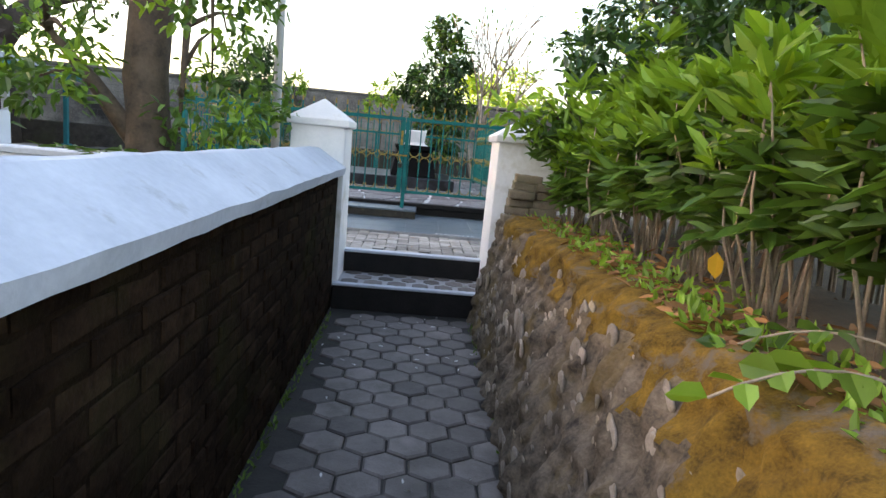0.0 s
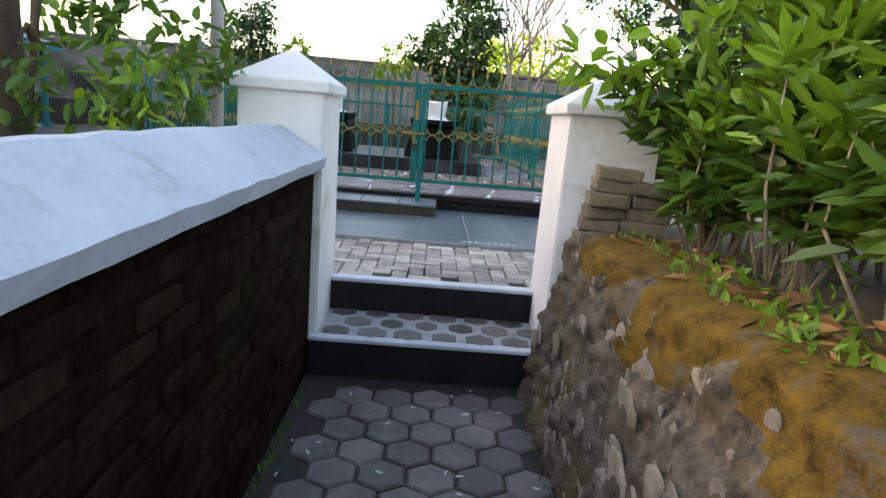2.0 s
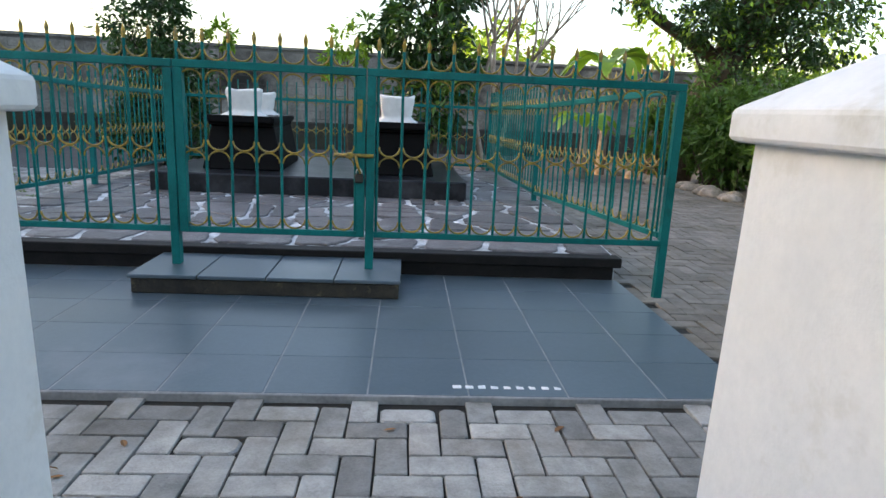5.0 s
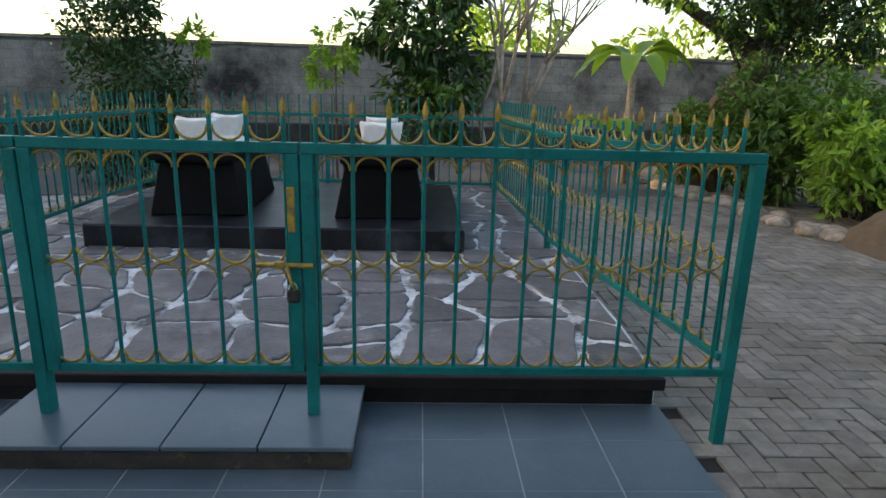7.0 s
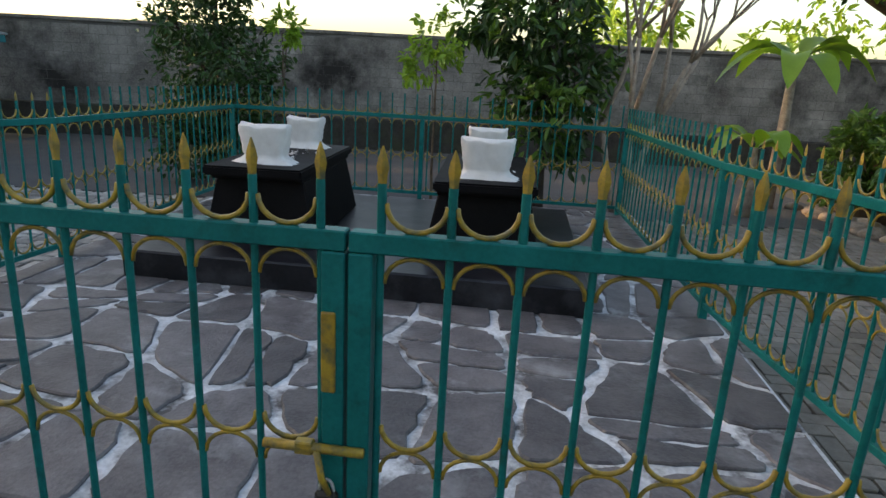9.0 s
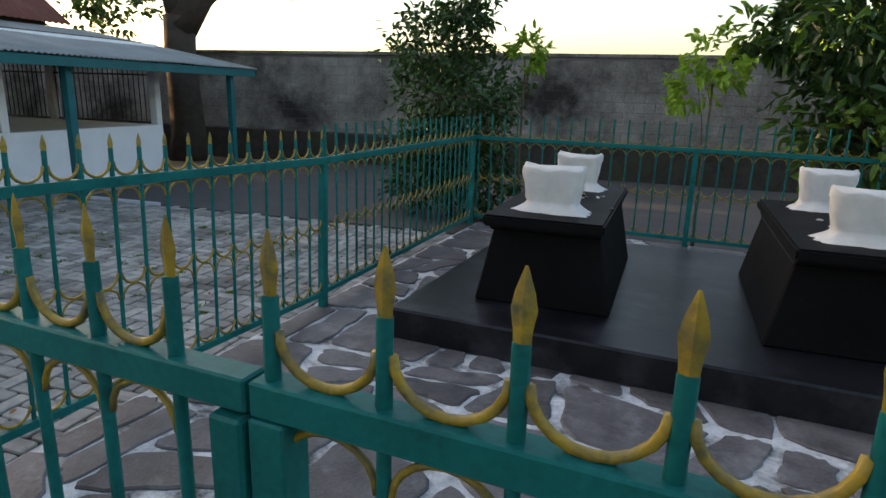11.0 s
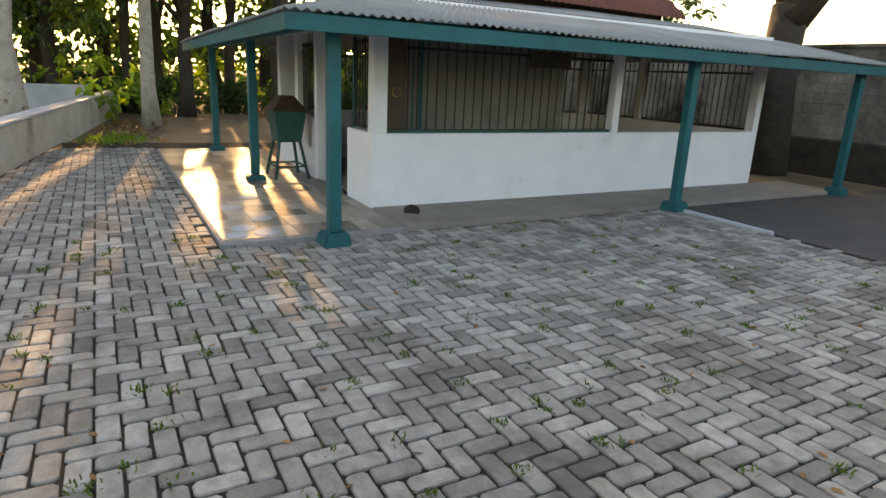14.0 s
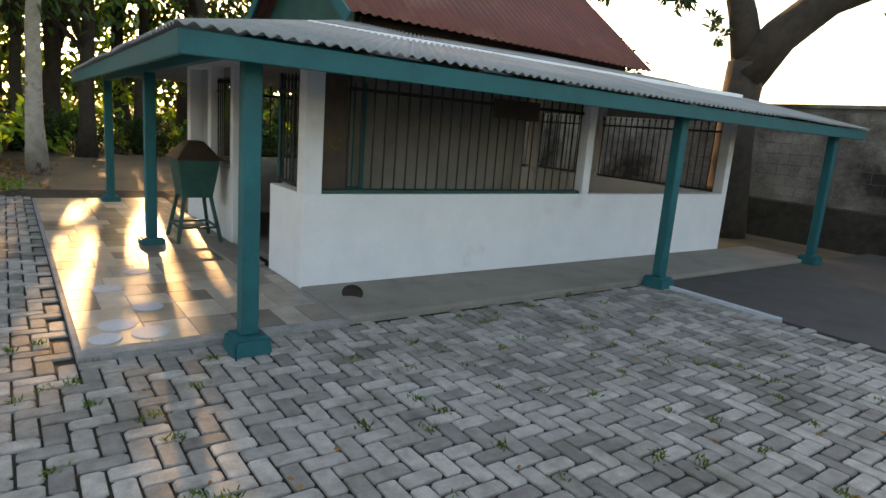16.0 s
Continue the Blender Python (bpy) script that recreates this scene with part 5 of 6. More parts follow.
def forked_tree(at, label):
    """A thick short trunk that forks into heavy limbs with sparse hanging leaf clusters."""
    root = thing("yard_tree", label, "tree", at)
    put("trunk", mesh_from("trunk", *tube_data([(0, 0, -0.1), (0.02, 0, 0.5), (-0.02, 0.03, 1.5), (-0.03, 0, 2.3), (0, 0, 3.05)], [0.50, 0.38, 0.33, 0.32, 0.34], 16, 0.07, 3), BARK_DARK, True), root)
    limbs = [([(0, 2.8), (0.45, 3.5), (1.1, 4.15), (2.0, 4.5), (3.4, 4.9), (4.6, 5.3)], [0.36, 0.32, 0.29, 0.24, 0.16, 0.07]),
             ([(0, 2.9), (-0.25, 3.9), (-0.6, 4.9), (-1.4, 5.9)], [0.30, 0.24, 0.18, 0.09]),
             ([(-0.3, 4.1), (-1.2, 4.6), (-2.3, 4.75), (-3.2, 4.6)], [0.12, 0.10, 0.07, 0.03]),
             ([(2.0, 4.5), (2.2, 4.1), (2.25, 3.75)], [0.06, 0.04, 0.015]),
             ([(0.9, 4.0), (1.0, 5.0), (1.6, 6.0)], [0.18, 0.13, 0.06])]
    for k, (pts, rad) in enumerate(limbs):
        put("limb", mesh_from("limb", *tube_data([RIGHT * a + Vector((0, 0.1 * k, b)) for a, b in pts], rad, 10, 0.07, 50 + k), BARK_DARK, True), root)
    rng = np.random.default_rng(82)
    spots = [(2.15, 3.75, 0.3), (2.7, 4.3, 0.4), (3.3, 4.5, 0.5), (-0.85, 3.75, 0.2), (-0.55, 3.5, 0.18), (-1.6, 4.45, 0.5), (-2.5, 4.5, 0.55), (-3.1, 4.4, 0.5), (-1.5, 5.8, 0.9), (1.6, 6.1, 1.0), (4.2, 5.3, 0.8), (0.5, 5.6, 0.7), (-2.6, 5.3, 0.7), (3.2, 5.6, 0.8)]
    pos, out = clumps(rng, [tuple(RIGHT * a + Vector((0, rng.uniform(-0.3, 0.3), b))) for a, b, _ in spots], [r for *_, r in spots], 3400)
    leaf_part("crown", pos, out, 0.17, 0.075, LEAF_DARK, root, rng)
    return root


forked_tree((-10.75, 19.6, 0.0), "large dark tree with a thick forked trunk behind the shrine")
rnd = random.Random(77)
# South end of the grove is unseen, there to block the low sun.
grove = [(-19.5, 9.2, 0.17, 1), (-24, 10.5, 0.22, 0), (-22.5, 13.0, 0.28, 0), (-16.95, 6.75, 0.25, 1), (-25.6, 9.0, 0.18, 0), (-26.5, 5.2, 0.2, 0), (-27, 9.9, 0.3, 0), (-29.5, 6.3, 0.25, 0), (-26, 12.2, 0.2, 0), (-25.4, 17.5, 0.22, 0), (-26.5, 7.0, 0.25, 0), (-28, 12, 0.25, 0), (-25, 15.5, 0.2, 0), (-25.2, 2.5, 0.22, 0), (-29, 3.0, 0.25, 0), (-31, 8.5, 0.3, 0), (-27.5, -2.5, 0.28, 0), (-33, 15, 0.3, 0), (-34, -1, 0.3, 0), (-24.5, -7.0, 0.3, 0), (-30, 19.5, 0.3, 0), (-31, -7, 0.3, 0)]
for i, (x, y, r, pale) in enumerate(grove):
    low = 4.2 if pale or 8.5 < y < 13.6 else 2.8
    blobs = [(rnd.uniform(-2.4, 2.4), rnd.uniform(-2.6, 2.6), rnd.uniform(low, 9.5), rnd.uniform(1.0, 1.9)) for _ in range(12)]
    tree("grove_tree", "tall tree with a pale mottled trunk" if pale else "tall tree with a dark trunk in the grove", (x, y, 0.0), rnd.uniform(7, 9), r, blobs, 2600 if pale else 2900, 0.25, BARK_PALE if pale else BARK_DARK, LEAF_MID if i % 2 else LEAF_DARK, 500 + i, (rnd.uniform(-0.5, 0.5), rnd.uniform(-0.5, 0.5)), 7, 0.4, 0.08, LEAF_MID)["group"] = "western grove"
rng = np.random.default_rng(91)
cs = [(rng.uniform(-48, -34), y, rng.uniform(0.5, 8.5)) for y in np.linspace(-40, 45, 130)]
cs = [c for c in cs if not (c[2] > 3.0 and abs(c[1] - 12.6) < 3.2 and rng.random() < 0.35)]
pos, out = clumps(rng, cs, [2.0] * len(cs), 26000)
# Foliage band added above the view to keep low sun off the pillars.
sun_screen = [(rng.uniform(-46, -37), y, rng.uniform(8.5, 13.0)) for y in np.linspace(-30, 35, 60)]
hp, ho = clumps(rng, sun_screen, [2.2] * 60, 12000)
pos, out = np.concatenate([pos, hp]), np.concatenate([out, ho])
ob = leaf_part("far_woods", pos, out, 0.5, 0.32, LEAF_DARK, None, rng)
tagged(ob, "dense green woods beyond the grove, with an added high sun screen", "woods", kind="stuff")
cs = [(rng.uniform(-36, -21), rng.uniform(-6, 22), rng.uniform(0.2, 1.3)) for _ in range(60)]
pos, out = clumps(rng, cs, [0.9] * 60, 6000)
ob = leaf_part("undergrowth", pos, out, 0.3, 0.14, LEAF_BRIGHT, None, rng)
tagged(ob, "bright undergrowth below the grove", "undergrowth", kind="stuff")
for y in np.linspace(8.6, 22, 9):
    hedge = thing("low_hedge", "dark clipped low hedge at the edge of the grove", "hedge", (-25.0 + rng.uniform(-0.2, 0.2), y, 0.0), group="hedge below the grove")
    pos, out = clumps(rng, [(rng.uniform(-0.3, 0.3), rng.uniform(-0.8, 0.8), rng.uniform(0.15, 0.85)) for _ in range(14)], [0.42] * 14, 1300)
    leaf_part("foliage", pos, out, 0.16, 0.08, LEAF_DARK, hedge, rng)
    put("stem", mesh_from("stem", *joined([tube_data([(0, -0.5 + 0.25 * k, -0.05), (rng.uniform(-0.1, 0.1), -0.5 + 0.25 * k, 0.7)], [0.02, 0.01], 5) for k in range(5)]), BARK_DARK, True), hedge)["kind"] = "stuff"
into_yard(known)
cs = [(x, rng.uniform(40, 60), rng.uniform(1.0, 6.5)) for x in np.linspace(2, 60, 60)]
pos, out = clumps(rng, cs, [2.2] * 60, 6000)
ob = leaf_part("far_trees", pos, out, 0.6, 0.3, LEAF_BRIGHT, None, rng)
tagged(ob, "pale hazy treetops far beyond the boundary wall", "woods", kind="stuff")

fp = thing("flower_clump", "small clump of yellow flowers at the foot of the boundary wall", "flowers", (-6.2, 19.65, 0.0))
rng = np.random.default_rng(14)
pos = np.stack([rng.normal(size=90) * 0.3, rng.normal(size=90) * 0.08, rng.uniform(0.0, 0.75, 90)], 1)
leaf_part("foliage", pos, rng.normal(size=(90, 3)) * 0.7 + np.array([0, 0, 0.5]), 0.16, 0.05, LEAF_MID, fp, rng)
leaf_part("blossom", pos[:40] + np.array([0, -0.08, 0.18]), rng.normal(size=(40, 3)), 0.07, 0.06, LEAF_YELLOW, fp, rng)

tree("thicket_tree", "dark leafy tree rising out of the thicket", (6.3, 16.6, 0.0), 3.6, 0.12,
     [(0, 0, 2.3, 0.7), (-0.5, 0.1, 2.9, 0.6), (0.5, 0, 3.1, 0.8), (0, 0, 3.8, 0.7), (1.0, -0.2, 2.4, 0.7)], 3600, 0.12, BARK_DARK, LEAF_DARK, 63, (0.2, 0), 7, 0.3, 0.1, LEAF_MID)

# ---------------------------------------------------------------- pieces of floors and walls
def herringbone(x0, x1, y0, y1, w):
    """Centres and turns of pavers two by one in a right-angled herringbone."""
    got = []
    n = int((x1 - x0 + y1 - y0) / w) + 8
    for i in range(-n, n):
        for j in range(-n, n):
            px, py = i + 2 * j, i - 2 * j
            for cx, cy, t in ((px + 1, py + 0.5, 0), (px + 0.5, py + 2, 1)):
                x, y = cx * w, cy * w
                if x0 <= x <= x1 and y0 <= y <= y1:
                    got.append((x, y, t))
    return got


W = 0.1055
SEAM = -1.6
blocked = lambda x, y: (-2.3 < x < 1.92 and y > 7.33) or (-2.66 < x < 1.95 and y > 9.02) or y < 6.24 or (x > 1.0 and y < 6.3)
from_yard = YARD.inverted()
rnd = random.Random(2)
shapes = []
for q in range(12):
    crisp = q >= 7
    a, b = (W - 0.0035, W / 2 - 0.0035) if crisp else (W - 0.006 - rnd.uniform(0, 0.003), W / 2 - 0.006 - rnd.uniform(0, 0.003))
    o = []
    for sx, sy in ((-1, -1), (1, -1), (1, 1), (-1, 1)):
        k = rnd.uniform(0.002, 0.007) if crisp else rnd.uniform(0.006, 0.02)
        o += [(sx * a, sy * (b - k)), (sx * (a - k), sy * b)] if sx == sy else [(sx * (a - k), sy * b), (sx * a, sy * (b - k))]
    shapes.append(mesh_from("paver", *polygon_piece(o, 0, 0.03, 0.003 if crisp else 0.006), PAVER))
near, rest_chunks = 0, []
pieces = []
for x, y, t in herringbone(SEAM, 6.4, 6.2, 15.6, W):
    if not blocked(x, y) and (from_yard @ Vector((x, y, 0))).y < 14.5:
        pieces.append((x, y, t, 0.0))
for x, y, t in herringbone(-15.7, -1.0, 5.2, 14.5, W):
    p = YARD @ Vector((x, y, 0))
    if p.x < SEAM and not blocked(p.x, p.y) and not (x < -8.44 and y > 8.96) and not (x < -11 and y < 6.7 + 0.1417 * (-11 - x)):
        pieces.append((p.x, p.y, t, YARD_TURN))
for x, y, t, turned in pieces:
    gap = rnd.random() < 0.012
    z = -0.026 - (0.008 if gap else 0) + rnd.uniform(-0.003, 0.003)
    m = Matrix.Translation((x, y, z)) @ Matrix.Rotation(math.pi / 2 * t + turned + rnd.uniform(-0.025, 0.025), 4, "Z") @ Matrix.Rotation(rnd.uniform(-0.012, 0.012), 4, "X")
    me = shapes[rnd.randrange(7, 12) if x > SEAM and rnd.random() < 0.9 else rnd.randrange(7)]
    if -0.5 < x < 1.5 and y < 7.35 and near < 290:
        put("paver", me, plaza, m)
        near += 1
    else:
        rest_chunks.append((m, me))
cache = {me: (np.array([q.co[:] for q in me.vertices]), [tuple(p.vertices) for p in me.polygons]) for me in shapes}
vv, ff, o = [], [], 0
for m, me in rest_chunks:
    base, faces = cache[me]
    a = np.array(m)
    vv.append(base @ a[:3, :3].T + a[:3, 3])
    ff += [tuple(i + o for i in q) for q in faces]
    o += len(base)
field = mesh_from("paver_field", np.concatenate(vv).tolist(), ff, PAVER)
field.materials.append(PAVER_DUSTY)
for p in field.polygons:
    if p.center.x > 1.95:
        p.material_index = 1
put("paver_field", field, plaza)["kind"] = "stuff"

# hexagonal pavers in the alley
R = 0.112
hexes = []
hv, hf = polygon_piece([((R - 0.006) * math.sin(math.pi / 3 * k), (R - 0.006) * math.cos(math.pi / 3 * k)) for k in range(6)], 0, 0.03, 0.008)
hex_mesh = mesh_from("hexagon_paver", hv, hf, HEX)
dx, dy = R * math.sqrt(3), R * 1.5
rnd = random.Random(4)
for j in range(-2, 60):
    for i in range(-1, 7):
        x, y = 0.02 + dx * (i + 0.5 * (j % 2)), 5.62 - dy * j
        if -0.06 < x < 0.93 and 1.0 < y < STEP_Y - 0.05:
            put("hexagon_paver", hex_mesh, alley, Matrix.Translation((x, y, ALLEY_Z - 0.028 + rnd.uniform(-0.004, 0.004))) @ Matrix.Rotation(rnd.uniform(-0.03, 0.03), 4, "Z") @ Matrix.Rotation(rnd.uniform(-0.012, 0.012), 4, "Y"))

# bricks of the west alley wall
rnd = random.Random(6)
shapes = []
for q in range(6):
    a, b = rnd.uniform(0.104, 0.114), rnd.uniform(0.030, 0.035)
    o = [(-a, -b * rnd.uniform(0.7, 1)), (-a * 0.3, -b * rnd.uniform(0.8, 1.05)), (a * 0.5, -b * rnd.uniform(0.8, 1.05)), (a, -b * rnd.uniform(0.7, 1)), (a * rnd.uniform(0.94, 1), b * rnd.uniform(0.7, 1)), (a * 0.2, b * rnd.uniform(0.8, 1.05)), (-a * 0.5, b * rnd.uniform(0.8, 1.05)), (-a, b * rnd.uniform(0.7, 1))]
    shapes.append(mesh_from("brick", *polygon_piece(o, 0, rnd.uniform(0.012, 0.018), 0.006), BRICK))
chunks, done = [], 0
turn = Matrix(((0, 0, 1, 0), (1, 0, 0, 0), (0, 1, 0, 0), (0, 0, 0, 1)))
for c in range(15):
    z = ALLEY_Z + 0.035 + 0.0725 * c
    y = -3.0 + (0.11 if c % 2 else 0)
    while y < 5.55:
        m = Matrix.Translation((-0.172 + rnd.uniform(-0.006, 0.002), y, z + rnd.uniform(-0.004, 0.004))) @ Matrix.Rotation(rnd.uniform(-0.02, 0.02), 4, "X") @ turn
        me = shapes[rnd.randrange(6)]
        if y > 1.6 and done < 290:
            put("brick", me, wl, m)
            done += 1
        else:
            chunks.append((m, me))
        y += 0.232
vv, ff, o = [], [], 0
for m, me in chunks:
    base, faces = np.array([q.co[:] for q in me.vertices]), [tuple(p.vertices) for p in me.polygons]
    a = np.array(m)
    vv.append(base @ a[:3, :3].T + a[:3, 3])
    ff += [tuple(i + o for i in q) for q in faces]
    o += len(base)
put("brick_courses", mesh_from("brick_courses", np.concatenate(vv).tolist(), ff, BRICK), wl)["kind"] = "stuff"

# stones that show through the moss of the rubble wall
rnd = random.Random(9)


def stone_mesh(seed):
    bm = bmesh.new()
    bmesh.ops.create_icosphere(bm, subdivisions=2, radius=1)
    for q in bm.verts:
        q.co *= 1 + 0.28 * noise.noise(q.co * 1.3 + Vector((seed, 0, 0)))
        if q.co.x < -0.35:
            q.co.x = -0.35
    me = bpy.data.meshes.new("stone")
    bm.to_mesh(me)
    bm.free()
    me.materials.append(RUBBLE_STONE)
    me.polygons.foreach_set("use_smooth", [True] * len(me.polygons))
    return me


stones = [stone_mesh(i * 3.7) for i in range(6)]
for i in range(295):
    y, z = rnd.uniform(1.2, 5.6), rnd.uniform(ALLEY_Z + 0.02, 0.40)
    s = rnd.choice((0.010, 0.014, 0.018, 0.022, 0.026, 0.03, 0.036, 0.06)) * (1.0 if z < 0.25 else 0.8)
    x = rubble_x(y, z) - 0.03 + rough(1, y, z, 6, 0.055) + rough(2, y, z, 16, 0.026)
    put("stone", stones[i % 6], wr, Matrix.Translation((x + s * 0.1, y, z)) @ Matrix.Rotation(rnd.uniform(0, 6), 4, "X") @ Matrix.Diagonal((s * 0.38, s, s * rnd.uniform(1.0, 1.7), 1)))

# loose bricks stacked against the pillar
def worn_brick(seed, lx, ly, lz):
    bm = bmesh.new()
    add_box(bm, -lx / 2, lx / 2, -ly / 2, ly / 2, 0, lz, 0.012, 2)
    bmesh.ops.subdivide_edges(bm, edges=[e for e in bm.edges if e.calc_length() > 0.04], cuts=4, use_grid_fill=True)
    for q in bm.verts:
        q.co += q.co.normalized() * (0.010 * noise.noise(q.co * 22 + Vector((seed * 5, 0, 0))) + 0.005 * noise.noise(q.co * 60 + Vector((seed, 3, 0))))
    me = bpy.data.meshes.new("brick")
    bm.to_mesh(me)
    bm.free()
    me.materials.append(OLD_BRICK)
    me.polygons.foreach_set("use_smooth", [True] * len(me.polygons))
    return me


shapes = [worn_brick(q, 0.21 - 0.01 * (q % 3), 0.11, 0.062 + 0.003 * (q % 2)) for q in range(5)]
rnd = random.Random(15)
for c in range(6):
    for k in range(2 if c < 5 else 1):
        ob = put("loose_brick", shapes[(c * 2 + k) % 5], None, Matrix.Translation((1.22 + 0.205 * k + 0.018 * c + rnd.uniform(-0.02, 0.02), 5.59 + rnd.uniform(-0.025, 0.025), 0.43 + 0.063 * c)) @ Matrix.Rotation(rnd.uniform(-0.28, 0.28), 4, "Z") @ Matrix.Rotation(rnd.uniform(-0.02, 0.10), 4, "Y"))
        tagged(ob, "weathered clay brick stacked loosely against the pillar", "brick", "stack of loose bricks")

# hexagon stones set in the lower tread
rnd = random.Random(17)
for j in range(3):
    for i in range(-1, 7):
        x, y = -0.03 + dx * (i + 0.5 * (j % 2)), STEP_Y + 0.11 + dy * j
        if -0.05 < x < 1.05 and y < SILL_Y - 0.02:
            r = R * rnd.uniform(0.62, 0.8)
            v, f = polygon_piece([(x + r * math.sin(math.pi / 3 * q), y + r * math.cos(math.pi / 3 * q)) for q in range(6)], STEP_Z - 0.01, STEP_Z + 0.004, 0.004)
            put("hexagon_stone", mesh_from("hexagon_stone", v, f, HEX), steps)

# faded white lettering on the platform edge, too worn to read
rnd = random.Random(19)
for i in range(9):
    w = rnd.uniform(0.022, 0.04)
    put("letter_bar", mesh_from("letter_bar", *polygon_piece([(0.70 + 0.05 * i, 7.40), (0.70 + 0.05 * i + w, 7.40), (0.70 + 0.05 * i + w, 7.40 + rnd.uniform(0.015, 0.03)), (0.70 + 0.05 * i, 7.425)], 0.02, 0.0275, 0.0005), WRITING), plat)

# glazed tiles on the platform
for i in range(11):
    for j in range(5):
        x0, y0 = -2.3 + 0.3825 * i, 7.34 + 0.35 * j
        x1, y1 = x0 + 0.3775, min(y0 + 0.348, 9.05)
        if y1 - y0 > 0.03:
            v, f = polygon_piece([(x0, y0), (x1, y0), (x1, y1), (x0, y1)], 0.0, 0.026, 0.002)
            put("tile", mesh_from("tile", v, f, TILE), plat)

# flagstones of the enclosure
rnd = random.Random(23)
cell = 0.46
pts = {}
for i in range(-1, 13):
    for j in range(-1, 13):
        pts[i, j] = (-2.62 + cell * i + (rnd.uniform(-0.16, 0.16) if i else 0.0), 9.14 + cell * j + (rnd.uniform(-0.16, 0.16) if j else 0.0))


def floor_z(y):
    return 0.165 + (FLOOR_B - 0.012 - 0.165) * min(max((y - 9.10) / 0.5, 0), 1)


for i in range(12):
    for j in range(12):
        q = [pts[i, j], pts[i + 1, j], pts[i + 1, j + 1], pts[i, j + 1]]
        mx, my = sum(p[0] for p in q) / 4, sum(p[1] for p in q) / 4
        if my > 14.5 or mx > 2.05 or mx < -2.62:
            continue
        mid = lambda a, b, t: (a[0] + (b[0] - a[0]) * t, a[1] + (b[1] - a[1]) * t)
        r = rnd.random()
        t, u = rnd.uniform(0.42, 0.58), rnd.uniform(0.42, 0.58)
        if r < 0.2:
            e, g = mid(q[0], q[1], t), mid(q[3], q[2], u)
            stones_of = [[q[0], e, g, q[3]], [e, q[1], q[2], g]]
        elif r < 0.36:
            e, g = mid(q[1], q[2], t), mid(q[0], q[3], u)
            stones_of = [[q[0], q[1], e, g], [g, e, q[2], q[3]]]
        else:
            stones_of = [q]
        for s in stones_of:
            cx, cy = sum(p[0] for p in s) / 4, sum(p[1] for p in s) / 4
            out = []
            for k in range(4):
                a, b = s[k], s[(k + 1) % 4]
                inset = rnd.uniform(0.003, 0.020)
                for w in (0.07, 0.2, 0.35, 0.5, 0.65, 0.8, 0.93):
                    x, y = mid(a, b, w)
                    k2 = inset + rnd.uniform(-0.005, 0.014) + (0.014 if w in (0.07, 0.93) else 0)
                    pull = min(1.45 * k2 / max(math.hypot(cx - x, cy - y), 0.05), 0.4)
                    x, y = x + (cx - x) * pull, y + (cy - y) * pull
                    out.append((min(max(x, -2.60), 1.88), min(max(y, 9.15), 14.5)))
            v, f = polygon_piece(out, -0.03, 0.012 + rnd.uniform(-0.003, 0.004), 0.007)
            v = [(a, b, c + floor_z(b)) for a, b, c in v]
            put("flagstone", mesh_from("flagstone", v, f, STONE_FLOOR), encl)

# veranda tiles, each its own shade
rnd = random.Random(31)
shapes = {}
x = -15.15
while x < -8.6:
    y = 9.0
    w = rnd.choice((0.3, 0.3, 0.4))
    while y < BY0 - 0.1:
        h = rnd.choice((0.2, 0.3, 0.3, 0.4))
        h = min(h, BY0 - 0.02 - y)
        v, f = polygon_piece([(x + 0.004, y + 0.004), (min(x + w, -8.46) - 0.004, y + 0.004), (min(x + w, -8.46) - 0.004, y + h - 0.004), (x + 0.004, y + h - 0.004)], 0.02, 0.042, 0.002)
        put("tile", mesh_from("tile", v, f, PORCH_TILE), porch)
        y += h
    x += w
for x, y, r in ((-8.72, 9.42, 0.12), (-8.95, 9.25, 0.12), (-9.3, 9.5, 0.11), (-9.9, 9.3, 0.11), (-8.7, 9.15, 0.1), (-10.4, 9.6, 0.11)):
    v, f = polygon_piece([(x + r * math.cos(t), y + r * math.sin(t)) for t in np.linspace(0, 2 * math.pi, 17)[:-1]], 0.03, 0.048, 0.002)
    put("round_tile", mesh_from("round_tile", v, f, WHITE_WORN), porch, None, "pale round inlaid tile")

# courses of the boundary wall
rnd = random.Random(41)
shapes = [piece_mesh("block", 0.392, 0.189, 0.02, BLOCKWALL, 0.003), piece_mesh("block", 0.390, 0.187, 0.019, BLOCKWALL, 0.004)]
turn = Matrix(((1, 0, 0, 0), (0, 0, -1, 0), (0, 1, 0, 0), (0, 0, 0, 1)))
near, chunks = 0, []
for c in range(9):
    z = 0.64 + 0.193 * c
    x = -44.8 + (0.2 if c % 2 else 0)
    while x < 13.8:
        m = Matrix.Translation((x, WALL_Y + 0.014 + rnd.uniform(0, 0.004), z)) @ turn
        me = shapes[rnd.randrange(2)]
        if -4.5 < x < 3.5 and near < 290:
            put("block", me, wf, m)
            near += 1
        else:
            chunks.append((m, me))
        x += 0.396
vv, ff, o = [], [], 0
for m, me in chunks:
    base, faces = np.array([q.co[:] for q in me.vertices]), [tuple(p.vertices) for p in me.polygons]
    a = np.array(m)
    vv.append(base @ a[:3, :3].T + a[:3, 3])
    ff += [tuple(i + o for i in q) for q in faces]
    o += len(base)
put("block_courses", mesh_from("block_courses", np.concatenate(vv).tolist(), ff, BLOCKWALL), wf)["kind"] = "stuff"

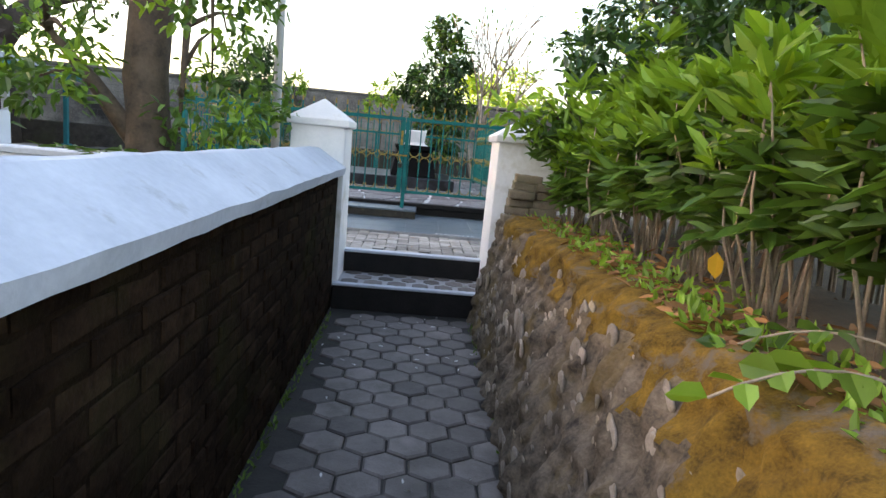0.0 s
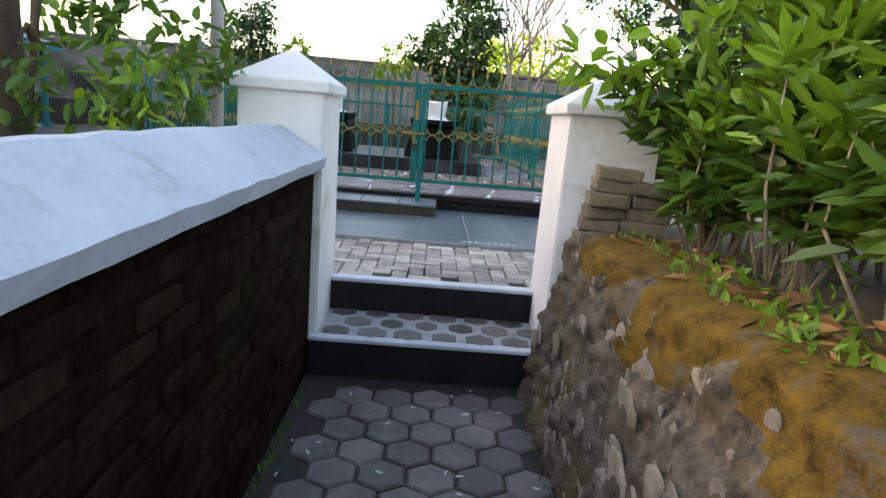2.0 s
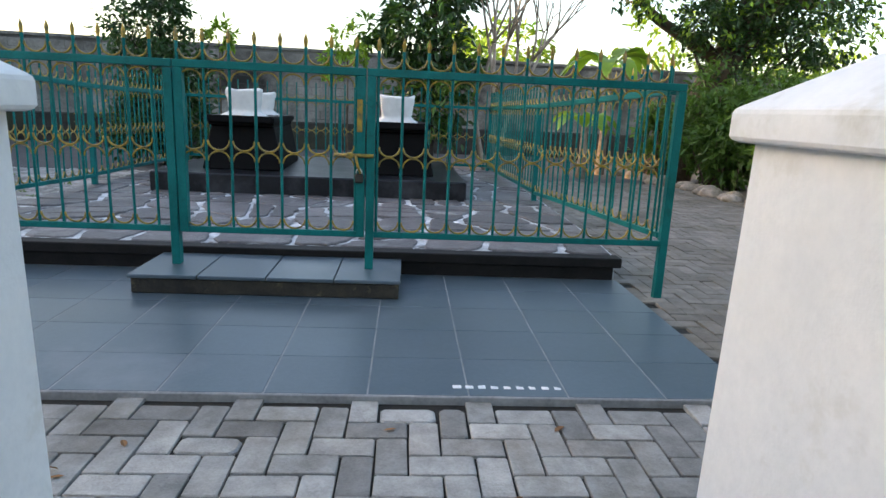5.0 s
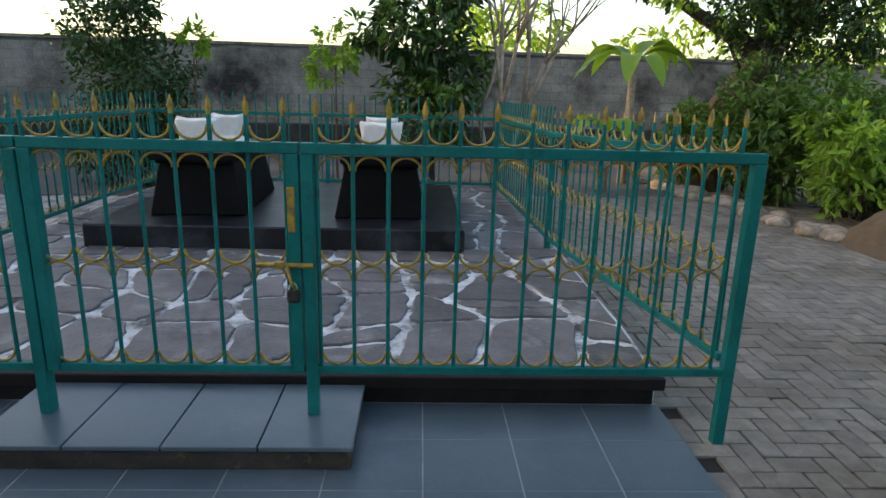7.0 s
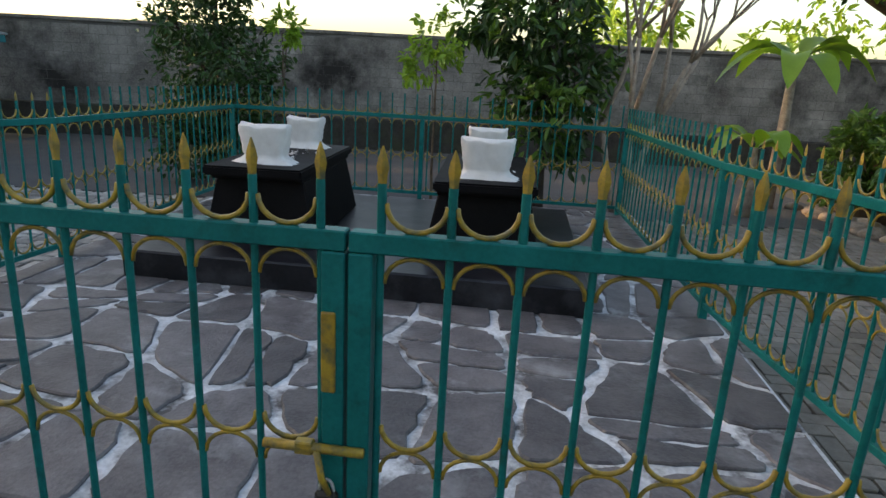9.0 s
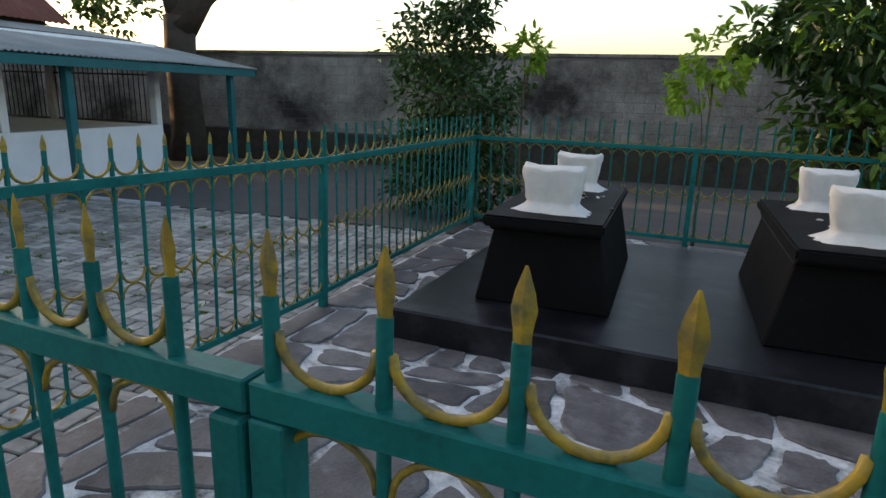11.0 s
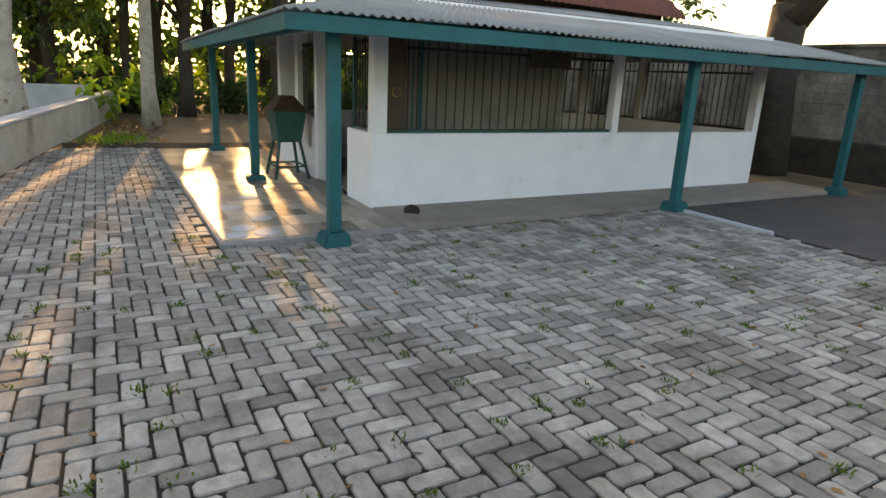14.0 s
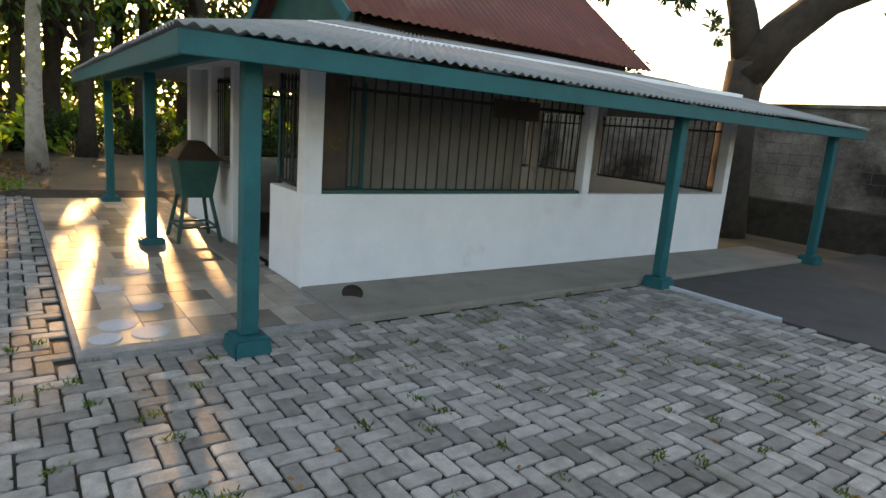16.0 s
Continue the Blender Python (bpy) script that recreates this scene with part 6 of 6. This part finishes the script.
# rocks and an earth mound under the thicket
rnd = random.Random(51)
rocks = [stone_mesh(20 + i * 2.3) for i in range(4)]
for i in range(40):
    y = 16.9 - 0.108 * i
    x = 4.62 + 0.017 * i + rnd.uniform(-0.12, 0.25)
    s = rnd.uniform(0.06, 0.15)
    ob = put("rock", rocks[i % 4], None, Matrix.Translation((x, y + rnd.uniform(-0.1, 0.1), s * 0.15)) @ Matrix.Rotation(-math.pi / 2, 4, "Y") @ Matrix.Diagonal((s * 0.8, s, s * 1.2, 1)))
    tagged(ob, "brown field stone at the edge of the thicket", "rock", "border of field stones")
mv, mf, N = [], [], 24
for i in range(N + 1):
    for j in range(N + 1):
        x, y = 5.1 + 2.4 * i / N, 11.0 + 2.4 * j / N
        h = max(0, 1 - ((x - 6.3) / 1.2) ** 2 - ((y - 12.2) / 1.2) ** 2)
        mv.append((x, y, -0.05 + 0.65 * h + rough(x, y, 1, 4, 0.09) * min(h * 3, 1)))
for i in range(N):
    for j in range(N):
        a = i * (N + 1) + j
        mf.append((a, a + N + 1, a + N + 2, a + 1))
tagged(put("earth_mound", mesh_from("earth_mound", mv, mf, SOIL, True)), "mound of brown earth and roots beside the yard", "mound", kind="structure")
# litter in the alley
rng = np.random.default_rng(61)
n = 55
pos = np.stack([rng.uniform(-0.1, 0.95, n), rng.uniform(1.5, 5.6, n), np.full(n, ALLEY_Z + 0.006)], 1)
ob = leaf_part("alley_litter", pos, np.concatenate([rng.normal(size=(n, 2)), np.full((n, 1), 0.06)], 1), 0.035, 0.012, CLOTH, None, rng, 0.05)
tagged(ob, "small pale petals and scraps on the damp pavers", "litter", kind="stuff")
n = 420
pos = np.stack([np.where(rng.random(n) < 0.6, -0.135 + rng.normal(size=n) * 0.012, 0.98 + rng.normal(size=n) * 0.03), rng.uniform(2.0, 5.5, n), np.full(n, ALLEY_Z - 0.01)], 1)
ob = leaf_part("alley_moss_tufts", pos, np.concatenate([rng.normal(size=(n, 2)) * 0.5, np.ones((n, 1))], 1), 0.035, 0.012, GRASS, None, rng)
tagged(ob, "small moss and weed tufts at the wall feet", "weeds", kind="stuff")
